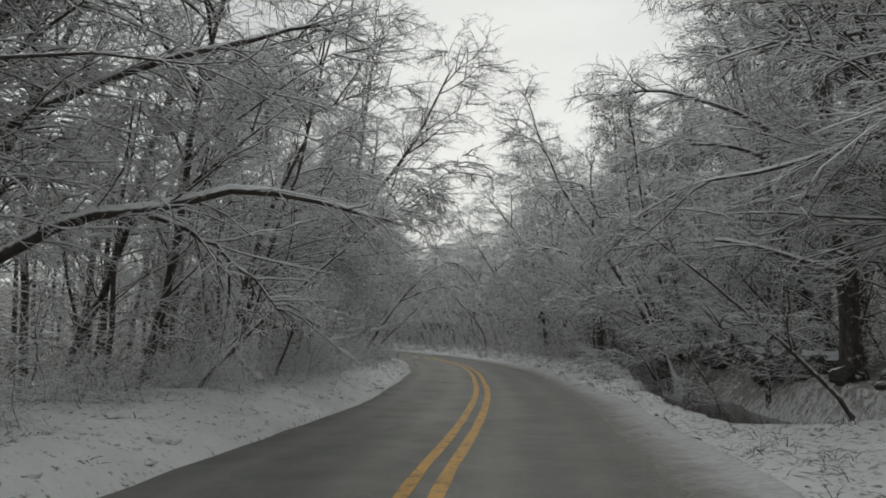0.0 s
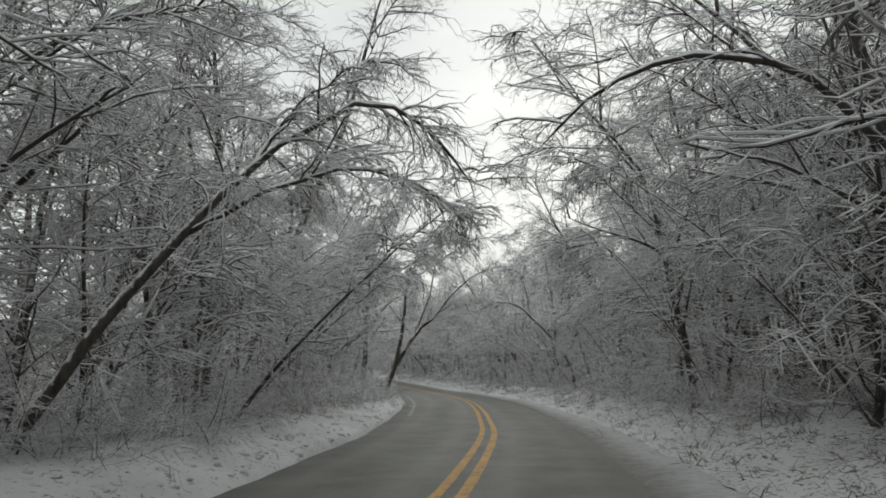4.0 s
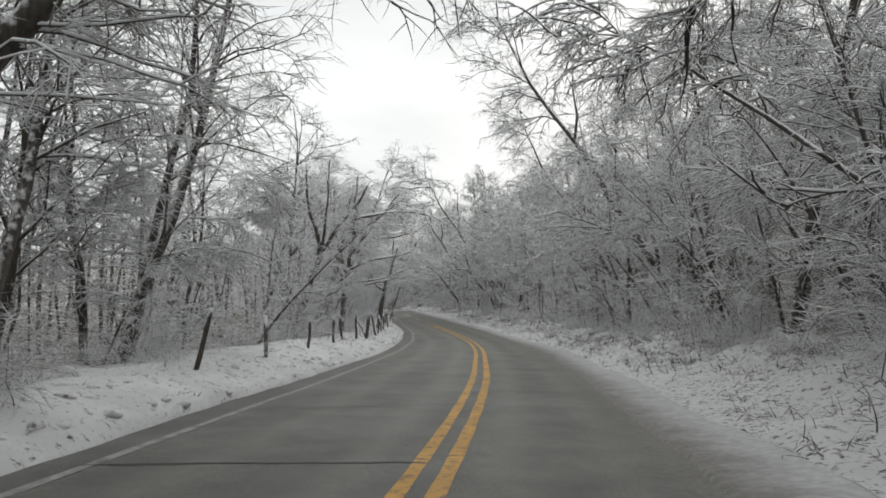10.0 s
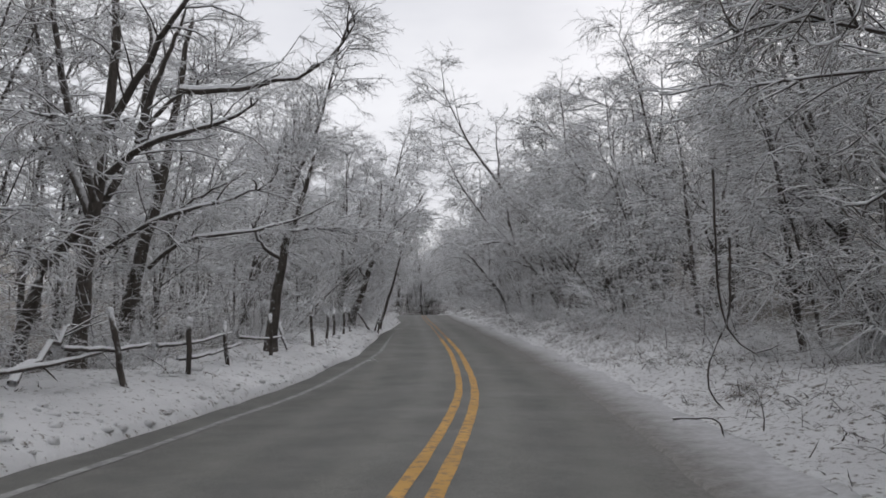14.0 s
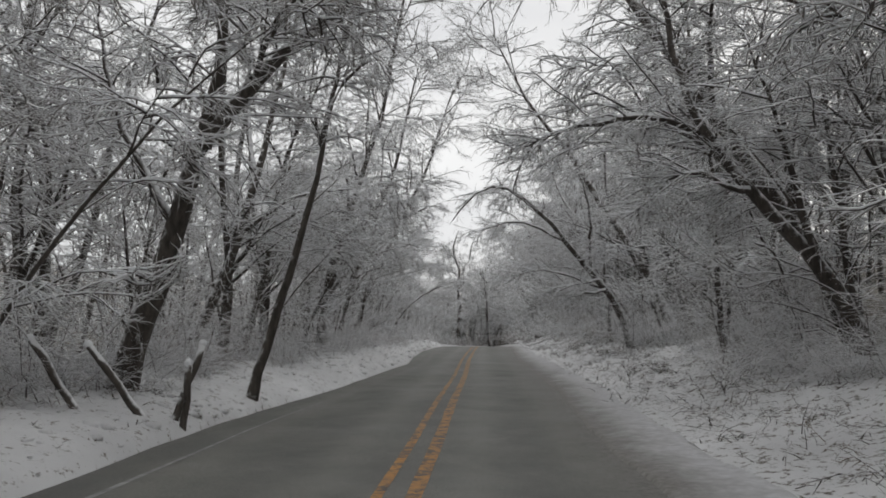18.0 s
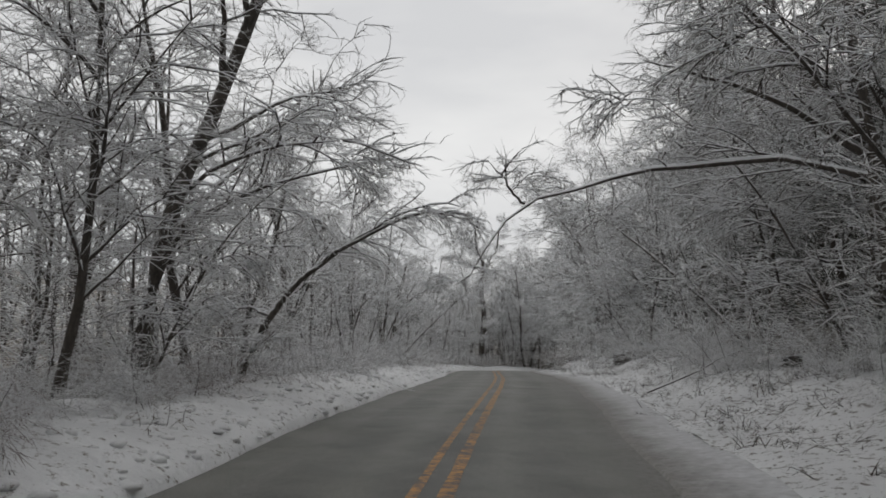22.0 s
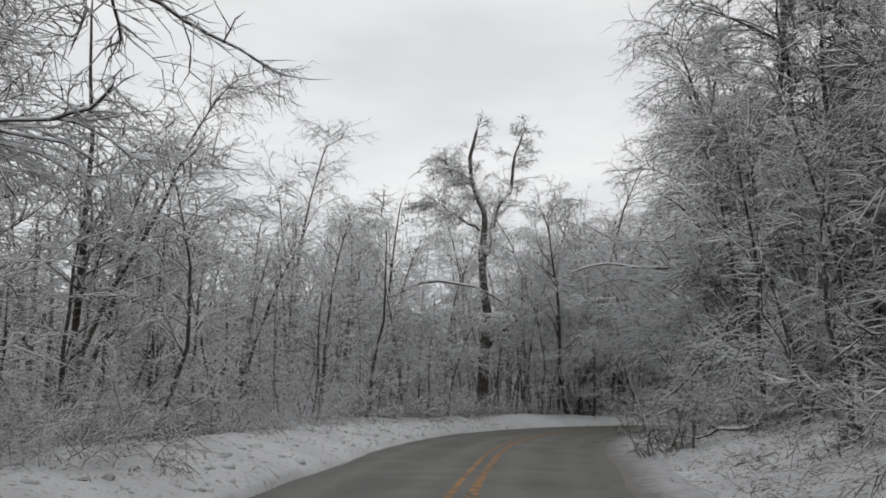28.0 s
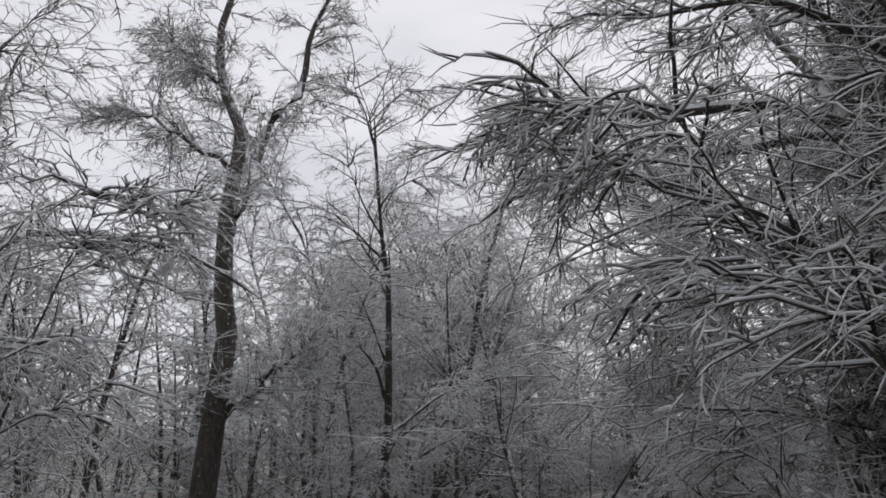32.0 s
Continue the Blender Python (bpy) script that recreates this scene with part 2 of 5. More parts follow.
m, nt, b = material("paint_yellow")
worn = ramp(nt, tex(nt, 7, 7, 0.75), (1, 1, 1), (0, 0, 0), 0.34, 0.5)
nt.links.new(blend(nt, worn, ramp(nt, tex(nt, 1.1, 4), (0.50, 0.27, 0.045), (0.66, 0.36, 0.07)), (0.12, 0.10, 0.08)), b.inputs["Base Color"])
b.inputs["Roughness"].default_value = 0.65
YELLOW = m
m, nt, b = material("paint_yellow_worn")
worn = ramp(nt, tex(nt, 6, 7, 0.75), (1, 1, 1), (0, 0, 0), 0.42, 0.58)
nt.links.new(blend(nt, worn, ramp(nt, tex(nt, 1.1, 4), (0.40, 0.19, 0.05), (0.52, 0.26, 0.07)), (0.10, 0.09, 0.08)), b.inputs["Base Color"])
b.inputs["Roughness"].default_value = 0.65
YELLOW_WORN = m
m, nt, b = material("paint_white_worn")
worn = ramp(nt, tex(nt, 4, 7, 0.75), (1, 1, 1), (0, 0, 0), 0.30, 0.62)
nt.links.new(blend(nt, worn, (0.40, 0.40, 0.39), (0.09, 0.09, 0.088)), b.inputs["Base Color"])
b.inputs["Roughness"].default_value = 0.7
WHITE = m
m, nt, b = material("crack_filler")
nt.links.new(ramp(nt, tex(nt, 9, 4), (0.012, 0.012, 0.012), (0.035, 0.034, 0.033)), b.inputs["Base Color"])
b.inputs["Roughness"].default_value = 0.5
TAR = m


# ---- plan of the road: centre line (x, y, height) ----
CENTRE = [
    (-15.32, -37.24, 0.00),
    (-5.81, -19.27, 0.00),
    (-1.28, 0.18, 0.00),
    (-0.22, 9.09, 0.00),
    (0.45, 17.98, 0.00),
    (0.63, 26.92, 0.00),
    (0.53, 35.90, 0.00),
    (-0.01, 44.82, 0.00),
    (-1.08, 53.72, 0.00),
    (-2.38, 62.60, 0.00),
    (-3.90, 71.45, 0.00),
    (-5.77, 80.22, 0.00),
    (-7.98, 88.92, 0.00),
    (-10.36, 97.56, 0.00),
    (-13.10, 106.09, 0.05),
    (-16.51, 114.39, 0.30),
    (-20.26, 122.55, 0.61),
    (-24.12, 130.66, 0.93),
    (-27.97, 138.77, 1.24),
    (-31.91, 146.88, 1.56),
    (-35.78, 155.01, 1.87),
    (-39.57, 163.15, 2.17),
    (-43.43, 171.25, 2.35),
    (-47.51, 179.27, 2.43),
    (-51.71, 187.24, 2.49),
    (-55.85, 195.20, 2.54),
    (-59.59, 203.46, 2.55),
    (-62.18, 212.07, 2.45),
    (-63.01, 221.04, 2.35),
    (-60.46, 229.67, 2.25),
    (-54.61, 236.50, 2.15),
    (-46.48, 240.36, 2.05),
    (-37.57, 241.65, 1.95),
    (-28.57, 241.58, 1.85),
    (-19.58, 241.07, 1.75),
    (-10.60, 240.56, 1.65),
    (-1.61, 240.05, 1.55),
    (7.37, 239.53, 1.45),
    (16.36, 239.02, 1.35),
    (25.34, 238.51, 1.25),
    (34.33, 238.00, 1.15),
]
ctrl = np.array(CENTRE)


def catmull(p, per):
    out = []
    for i in range(1, len(p) - 2):
        a, b_, c, d = p[i - 1], p[i], p[i + 1], p[i + 2]
        for u in np.arange(per) / per:
            out.append(0.5 * (2 * b_ + (c - a) * u + (2 * a - 5 * b_ + 4 * c - d) * u * u + (3 * b_ - a - 3 * c + d) * u ** 3))
    return np.array(out)


LINE = catmull(ctrl, 24)
step = np.linalg.norm(np.diff(LINE[:, :2], axis=0), axis=1)
ARC = np.concatenate([[0], np.cumsum(step)])
ARC -= ARC[np.argmin(np.hypot(LINE[:, 0] - ctrl[2, 0], LINE[:, 1] - ctrl[2, 1]))]
TAN = np.gradient(LINE[:, :2], axis=0)
TAN /= np.linalg.norm(TAN, axis=1)[:, None]
S_MIN, S_MAX = ARC[0] + 1, ARC[-1] - 1


def road_at(s):
    """Centre point, tangent and height of the road at s metres along it."""
    s = np.asarray(s, float)
    c = np.stack([np.interp(s, ARC, LINE[:, k]) for k in range(3)], -1)
    t = np.stack([np.interp(s, ARC, TAN[:, k]) for k in range(2)], -1)
    return c, t


def spot(s, lat):
    """World x, y of a place beside the road; lat is metres to the right of the centre line."""
    c, t = road_at(s)
    return c[..., 0] + t[..., 1] * lat, c[..., 1] - t[..., 0] * lat, c[..., 2]


def nearest(x, y):
    """Distance along the road and metres to its right of the road's nearest point."""
    x, y = np.atleast_1d(x), np.atleast_1d(y)
    sub = LINE[::3]
    d = (x[:, None] - sub[None, :, 0]) ** 2 + (y[:, None] - sub[None, :, 1]) ** 2
    i = d.argmin(1) * 3
    dx, dy = x - LINE[i, 0], y - LINE[i, 1]
    lat = dx * TAN[i, 1] - dy * TAN[i, 0]
    side = np.where(lat >= 0, 1.0, -1.0)
    return ARC[i], side * np.sqrt(d.min(1))


def waves(x, y, size):
    return (np.sin(x / size + 1.3 * np.sin(y / size * 0.7)) + np.sin(y / size * 1.21 + 1.7 * np.sin(x / size * 0.53 + 2))) * 0.5


def lattice(x, y, size, seed):
    """Smooth value noise from -1 to 1 on a square lattice."""
    table = np.random.default_rng(seed).uniform(-1, 1, (64, 64))
    u, v = np.asarray(x, float) / size, np.asarray(y, float) / size
    i, j = np.floor(u).astype(int), np.floor(v).astype(int)
    f, g = u - i, v - j
    f, g = f * f * (3 - 2 * f), g * g * (3 - 2 * g)
    i0, i1, j0, j1 = i % 64, (i + 1) % 64, j % 64, (j + 1) % 64
    return (table[i0, j0] * (1 - f) + table[i1, j0] * f) * (1 - g) + (table[i0, j1] * (1 - f) + table[i1, j1] * f) * g


def left_edge(s):
    return np.interp(s, [-40, 0, 15, 30, 45, 62, 78, 92, 105, 120, 132, 150, 163, 180, 205, 225], [-3.15, -2.99, -2.67, -2.85, -3.04, -3.6, -4.04, -3.98, -3.93, -3.15, -3.01, -2.09, -2.57, -2.57, -2.76, -3.2])


def right_edge(s):
    return np.interp(s, [-40, 0, 100, 118, 130, 150, 165, 205, 225], [2.35, 2.35, 2.35, 2.3, 2.15, 2.15, 2.35, 2.4, 2.8])


def stream_drift(s):
    """How far the stream has drawn away from the road."""
    return np.interp(s, [15, 22, 30, 42], [0.0, 0.5, 1.7, 3.2])


def ground(s, lat, x, y):
    """Height of the snow over the road's level beside it."""
    s, lat = np.asarray(s, float), np.asarray(lat, float)
    a = -lat + left_edge(s)
    left = np.interp(a, [0, 0.1, 0.4, 1.2, 2.2, 4.0, 7, 12, 25, 45, 90], [0.0, 0.10, 0.24, 0.44, 0.52, 0.42, 0.1, -0.1, 1.2, 5.0, 16.0])
    b_ = lat - right_edge(s)
    rise = np.interp(s, [0, 25, 60, 140, 200, 235], [0.35, 0.6, 1.0, 1.0, 1.3, 0.3])
    right = np.interp(b_, [0, 0.2, 0.9, 1.8, 3.4, 6, 12, 25, 45, 90], [0.0, 0.05, 0.10, 0.25, 0.75, 1.2, 2.6, 6.0, 11.0, 20.0])
    right = np.where(right > 0.1, 0.1 + (right - 0.1) * rise, right)
    ditch = np.interp(s, [12, 15, 38, 43], [0, 1, 1, 0]) * np.interp(b_ - stream_drift(s), [1.6, 2.4, 4.6, 5.2], [0, 1, 1, 0])
    right = right * (1 - 0.9 * ditch) - 0.7 * ditch
    z = np.where(lat < 0, left, right)
    far = np.clip((np.where(lat < 0, a, b_) - 0.15) / 2.5, 0, 1)
    return z + far * (0.11 * lattice(x, y, 1.9, 31) + np.where(lat > 0, 0.10, 0.05) * lattice(x + y, y - x, 0.95, 32) + np.where(lat > 0, 0.05, 0.025) * lattice(x, y, 0.42, 33))


def place_on(s, lat):
    x, y, z = spot(s, lat)
    return np.array([float(x), float(y), float(z + ground(s, lat, x, y))])


# ---- mesh helpers ----
def mesh_of(name, verts, quads=(), tris=(), mats=(), smooth=True):
    me = bpy.data.meshes.new(name)
    verts = np.asarray(verts, np.float32).reshape(-1, 3)
    quads, tris = np.asarray(quads, np.int32).reshape(-1, 4), np.asarray(tris, np.int32).reshape(-1, 3)
    me.vertices.add(len(verts))
    me.vertices.foreach_set("co", verts.ravel())
    me.loops.add(quads.size + tris.size)
    me.loops.foreach_set("vertex_index", np.concatenate([quads.ravel(), tris.ravel()]))
    me.polygons.add(len(quads) + len(tris))
    start = np.concatenate([np.arange(len(quads)) * 4, quads.size + np.arange(len(tris)) * 3]).astype(np.int32)
    me.polygons.foreach_set("loop_start", start)
    me.polygons.foreach_set("use_smooth", np.full(len(start), smooth))
    me.update(calc_edges=True)
    me.validate()
    for mt in mats:
        me.materials.append(mt)
    return me


def piece(name, mesh, parent=None, label="", m=None):
    ob = new(name, mesh)
    if parent:
        ob.parent = parent
    if m is not None:
        ob.matrix_basis = m
    if label:
        tagged(ob, label)
    return ob


class Soup:
    """Collects tubes and cones into one mesh."""

    def __init__(self):
        self.v, self.q, self.t, self.n = [], [], [], 0

    def add(self, v, q=None, t=None):
        if q is not None and len(q):
            self.q.append(q + self.n)
        if t is not None and len(t):
            self.t.append(t + self.n)
        self.v.append(v)
        self.n += len(v)

    def tubes(self, pts, rad, sides, point=True):
        """pts (n, k, 3), rad (n, k); with point the last ring closes in a tip."""
        n, k = rad.shape
        d = np.gradient(pts, axis=1)
        d /= np.linalg.norm(d, axis=2)[..., None] + 1e-9
        ref = np.where(np.abs(d[..., 2:3]) > 0.9, np.array([1.0, 0, 0]), np.array([0, 0, 1.0]))
        u = np.cross(d, ref)
        u /= np.linalg.norm(u, axis=2)[..., None] + 1e-9
        w = np.cross(u, d)
        ang = np.arange(sides) * 2 * np.pi / sides + np.pi / 2
        rings = pts[:, :, None] + rad[:, :, None, None] * (u[:, :, None] * np.cos(ang)[:, None] + w[:, :, None] * np.sin(ang)[:, None])
        kk = k - 1 if point else k
        base = (np.arange(n) * (kk * sides + (1 if point else 0)))[:, None, None]
        j, i = np.meshgrid(np.arange(sides), np.arange(kk - 1))
        a, b_ = i * sides + j, i * sides + (j + 1) % sides
        q = np.stack([a, b_, b_ + sides, a + sides], -1).reshape(1, -1, 4) + base
        body = rings[:, :kk].reshape(n, -1, 3)
        t = None
        if point:
            body = np.concatenate([body, pts[:, -1:]], 1)
            jj = np.arange(sides)
            t = np.stack([(kk - 1) * sides + jj, (kk - 1) * sides + (jj + 1) % sides, np.full(sides, kk * sides)], -1)
            t = (t[None] + base).reshape(-1, 3)
        self.add(body.reshape(-1, 3), q.reshape(-1, 4), t)

    def mesh(self, name, mat, smooth=True):
        return mesh_of(name, np.concatenate(self.v), np.concatenate(self.q) if self.q else (), np.concatenate(self.t) if self.t else (), (mat,), smooth)


RNG = np.random.default_rng(11)


def unit(v):
    return v / (np.linalg.norm(v, axis=-1)[..., None] + 1e-9)


def grow(start, way, length, k, droop, wob, rng):
    """Curved branches: points (n, k, 3) from starts, directions and lengths; droop bends them down."""
    n = len(start)
    pts = np.empty((n, k, 3))
    pts[:, 0] = start
    d = unit(way.copy())
    h = (length / (k - 1))[:, None]
    dr = np.broadcast_to(np.asarray(droop, float), (n,))[:, None]
    for i in range(1, k):
        d = unit(d + np.array([0, 0, -1.0]) * dr / (k - 1) + rng.normal(0, wob, (n, 3)))
        pts[:, i] = pts[:, i - 1] + d * h
    return pts


def sprout(pts, count, lo, hi, spread, rng, bias=(0, 0, 0), flat=1.0):
    """count children on each branch: starts, directions, place along the parent."""
    n, k, _ = pts.shape
    f = np.sort(rng.uniform(lo, hi, (n, count)), axis=1) * (k - 1)
    i = np.clip(f.astype(int), 0, k - 2)
    u = (f - i)[..., None]
    row = np.arange(n)[:, None]
    a, b_ = pts[row, i], pts[row, i + 1]
    tang = unit(b_ - a)
    side = unit(np.cross(tang, rng.normal(0, 1, (n, count, 3))))
    way = unit((tang + side * spread) * np.array([1, 1, flat]) + np.array(bias))
    return (a + (b_ - a) * u).reshape(-1, 3), way.reshape(-1, 3), (f / (k - 1)).reshape(-1)


def snow_caps(soup, pts, rad, thick, sides=4):
    """Snow lying along the top of branches: thicker where they lie level."""
    d = unit(np.gradient(pts, axis=1))
    level = np.clip(1.15 - np.abs(d[..., 2]) * 1.25, 0.02, 1)
    up = pts.copy()
    up[..., 2] += rad * 0.75 * level + 0.004
    soup.tubes(up, np.maximum(rad * 0.85, thick) * level + 0.001, sides)


# ---- road, markings, snow ----
def strip(name, s_vals, lats, height, mat, smooth=True):
    """A sheet along the road: lats (rows, columns) right of the centre line, height(s, lat, x, y) over the road's level."""
    ss = np.repeat(s_vals[:, None], lats.shape[1], 1)
    x, y, z = spot(ss, lats)
    v = np.stack([x, y, z + height(ss, lats, x, y)], -1).reshape(-1, 3)
    r, c = lats.shape
    i, j = np.meshgrid(np.arange(r - 1), np.arange(c - 1), indexing="ij")
    a = i * c + j
    return mesh_of(name, v, np.stack([a, a + 1, a + c + 1, a + c], -1).reshape(-1, 4), (), (mat,), smooth)


crown = lambda s, lat, x, y: 0.03 - 0.012 * np.abs(lat) + 0.004 * waves(x, y, 1.5)
s_road = np.arange(S_MIN, S_MAX, 0.5)
lat_road = np.linspace(-4.6, 3.4, 81)[None] + 0 * s_road[:, None]
road = piece("road", strip("road", s_road, lat_road, crown, ROADMAT))
near_edge = np.maximum(1 - (right_edge(s_road)[:, None] - lat_road) / 0.9, 0.7 - np.abs(lat_road - left_edge(s_road)[:, None] - 0.65) / 0.5)
road.data.attributes.new("grit", "FLOAT", "POINT").data.foreach_set("value", np.clip(near_edge, 0, 1).astype(np.float32).ravel())
wheel = sum(np.exp(-((lat_road - c_) / 0.28) ** 2) for c_ in (-2.2, -0.75, 0.6, 1.75))
road.data.attributes.new("wear", "FLOAT", "POINT").data.foreach_set("value", wheel.astype(np.float32).ravel())
tagged(road, "damp dark grey asphalt country road between snow banks", "road", kind="structure")


def marking(name, centre, width, mat, label, s0, s1, wander=0.012, fade=0.0):
    s = np.arange(s0, s1, 0.35)
    x, y, _ = spot(s, 0 * s)
    c = (centre(s) if callable(centre) else centre + 0 * s) + wander * waves(x, y, 2.2)
    w = width * (1 + 0.10 * waves(x * 3, y * 3, 1.1))
    w = w * np.clip((s1 - s) / fade, 0.1, 1) if fade else w
    lat = np.stack([c - w / 2, c + w / 2], 1)
    ob = piece(name, strip(name, s, lat, lambda ss, la, xx, yy: crown(ss, la, xx, yy) + 0.005, mat))
    return tagged(ob, label, "road marking", kind="structure")


Y_LABEL, O_LABEL = "worn yellow painted centre line on asphalt", "badly worn orange-yellow centre line on asphalt"
marking("centre_line_1", -0.155, 0.14, YELLOW, Y_LABEL, -30, 128)
marking("centre_line_2", 0.155, 0.15, YELLOW, Y_LABEL, -30, 128)
marking("centre_line_3", -0.155, 0.10, YELLOW_WORN, O_LABEL, 128, S_MAX)
marking("centre_line_4", 0.14, 0.14, YELLOW_WORN, O_LABEL, 128, S_MAX)
marking("edge_line", lambda s: left_edge(s) + 0.58, 0.13, WHITE, "faded white painted edge line half under slush", 55, 136, fade=14.0)


def bank(name, side, mat, cols, label, s_step=0.3, rough=0.022):
    lump = np.random.default_rng(7)
    s = np.arange(S_MIN, S_MAX, s_step)
    x, y, _ = spot(s, 0 * s)
    edge = (left_edge(s) if side < 0 else right_edge(s)) + (0.06 * waves(x, y, 1.7) + 0.03 * waves(x, y, 0.35) + 0.06 * waves(x, y, 6.1))
    lat = edge[:, None] + side * np.array(cols)[None]

    def height(ss, la, xx, yy):
        h = ground(ss, la, xx, yy)
        h = h + lump.normal(0, rough, h.shape) * np.clip(h * 6, 0, 1)
        first = np.zeros(la.shape)
        first[:, 0] = 1
        return np.where(first > 0, -0.03, np.maximum(h, 0.035))if cols[0] == 0 else h
    ob = piece(name, strip(name, s, lat if side > 0 else lat[:, ::-1], height if side > 0 else
               (lambda ss, la, xx, yy: height(ss, la[:, ::-1], xx[:, ::-1], yy[:, ::-1])[:, ::-1]), mat))
    dirt = np.clip(1 - np.array(cols) / 0.9, 0, 1)[None] + 0 * lat
    ob.data.attributes.new("grit", "FLOAT", "POINT").data.foreach_set("value", (dirt if side > 0 else dirt[:, ::-1]).astype(np.float32).ravel())
    under = np.clip((np.array(cols) - (2.3 if side < 0 else 3.4)) / (1.8 if side < 0 else 3.0), 0, 0.85)[None] + 0 * lat
    ob.data.attributes.new("floor", "FLOAT", "POINT").data.foreach_set("value", (under if side > 0 else under[:, ::-1]).astype(np.float32).ravel())
    return tagged(ob, label, "snow bank", kind="structure")


bank("snow_bank_left", -1, SNOW, [0, 0.06, 0.2, 0.4, 0.65, 0.95, 1.3, 1.7, 2.1, 2.5, 3.0, 3.6, 4.3, 5.2, 6.5, 8.2, 10.5, 13.2],
     "ploughed white snow bank with lumps along the road")
bank("slush_shoulder", 1, SLUSH, [0, 0.05, 0.15, 0.3, 0.5, 0.7, 0.85, 0.95], "dirty grey slush on the road's shoulder", rough=0.006)
bank("snow_bank_right", 1, SNOW_ROUGH, [0.93, 1.05, 1.25, 1.5, 1.8, 2.1, 2.45, 2.85, 3.3, 3.8, 4.2, 4.7, 5.3, 6.2, 7.4, 9.0, 11.0, 13.2],
     "rough snow over grass and litter on the rising verge")

# ground sheet to the horizon
gx, gy = np.meshgrid(np.arange(-260, 200, 4.0), np.arange(-120, 420, 4.0), indexing="ij")
gs, gl = nearest(gx.ravel(), gy.ravel())
gz = np.interp(gs, ARC, LINE[:, 2]) + ground(gs, gl, gx.ravel(), gy.ravel())
gz = np.where(np.abs(gl) < 16, gz - np.clip((16 - np.abs(gl)) / 2, 0, 1.6), gz)
r, c = gx.shape
i, j = np.meshgrid(np.arange(r - 1), np.arange(c - 1), indexing="ij")
a = i * c + j
gv = np.stack([gx.ravel(), gy.ravel(), gz], -1)
outer = np.array([[-4000, -4000, -2], [4000, -4000, -2], [4000, 4000, -2], [-4000, 4000, -2]], float)
gq = np.stack([a, a + c, a + c + 1, a + 1], -1).reshape(-1, 4)
ob = piece("ground", mesh_of("ground", np.concatenate([gv, outer]), np.concatenate([gq, [[len(gv), len(gv) + 1, len(gv) + 2, len(gv) + 3]]]), (), (LITTER,)))
ob.data.attributes.new("floor", "FLOAT", "POINT").data.foreach_set("value", np.full(len(ob.data.vertices), 0.7, np.float32))
tagged(ob, "forest floor of leaves patched with snow", "ground", kind="structure")


# ---- trees ----
def lifted(p):
    """Boughs that reach towards the road (+x) hang well over a car's roof."""
    p[..., 2] = np.maximum(p[..., 2], np.minimum(0.9 * (p[..., 0] - 0.8), 2.9))
    return p


def dress(soups, lp, rng, branches, br_len, lets, let_len, twigs, tw_len, droop, twig_r, start=0.15, clear=False):
    """Branches, branchlets, twigs and their snow along the limbs lp (n, k, 3). soups: limb, twig, snow."""
    limb, twig, snow = soups
    bs, bw, bf = sprout(lp, branches, start, 1.0, 1.1, rng, (0, 0, 0.14), 0.5)
    bl = br_len * (1.35 - 0.65 * bf) * rng.uniform(0.5, 1.3, len(bf))
    bp = grow(bs, bw, bl, 6, droop, 0.14, rng)
    bp = lifted(bp) if clear else bp
    br = (0.017 * rng.uniform(0.6, 1.2, len(bf)))[:, None] * (1 - 0.6 * np.linspace(0, 1, 6))[None] + 0.003
    limb.tubes(bp, br, 3)
    snow_caps(snow, bp, br, 0.014, 3)
    cs, cw, cf = sprout(bp, lets, 0.1, 1.0, 1.0, rng, (0, 0, 0.06), 0.5)
    cl = let_len * (1.2 - 0.5 * cf) * rng.uniform(0.5, 1.3, len(cf))
    cp = grow(cs, cw, cl, 4, droop, 0.23, rng)
    cp = lifted(cp) if clear else cp
    cr = (twig_r * 1.15 * rng.uniform(0.7, 1.3, len(cf)))[:, None] * (1 - 0.5 * np.linspace(0, 1, 4))[None]
    twig.tubes(cp, cr, 3)
    snow_caps(snow, cp, cr, 0.007, 3)
    ts, tw, tf = sprout(cp, twigs, 0.1, 1.0, 0.95, rng, (0, 0, 0.06), 0.6)
    tp = grow(ts, tw, tw_len * rng.uniform(0.5, 1.3, len(tf)), 3, droop * 0.4, 0.25, rng)
    tr = (twig_r * rng.uniform(0.6, 1.1, len(tf)))[:, None] * np.array([1, 0.75, 0.5])[None]
    twig.tubes(tp, tr, 3)


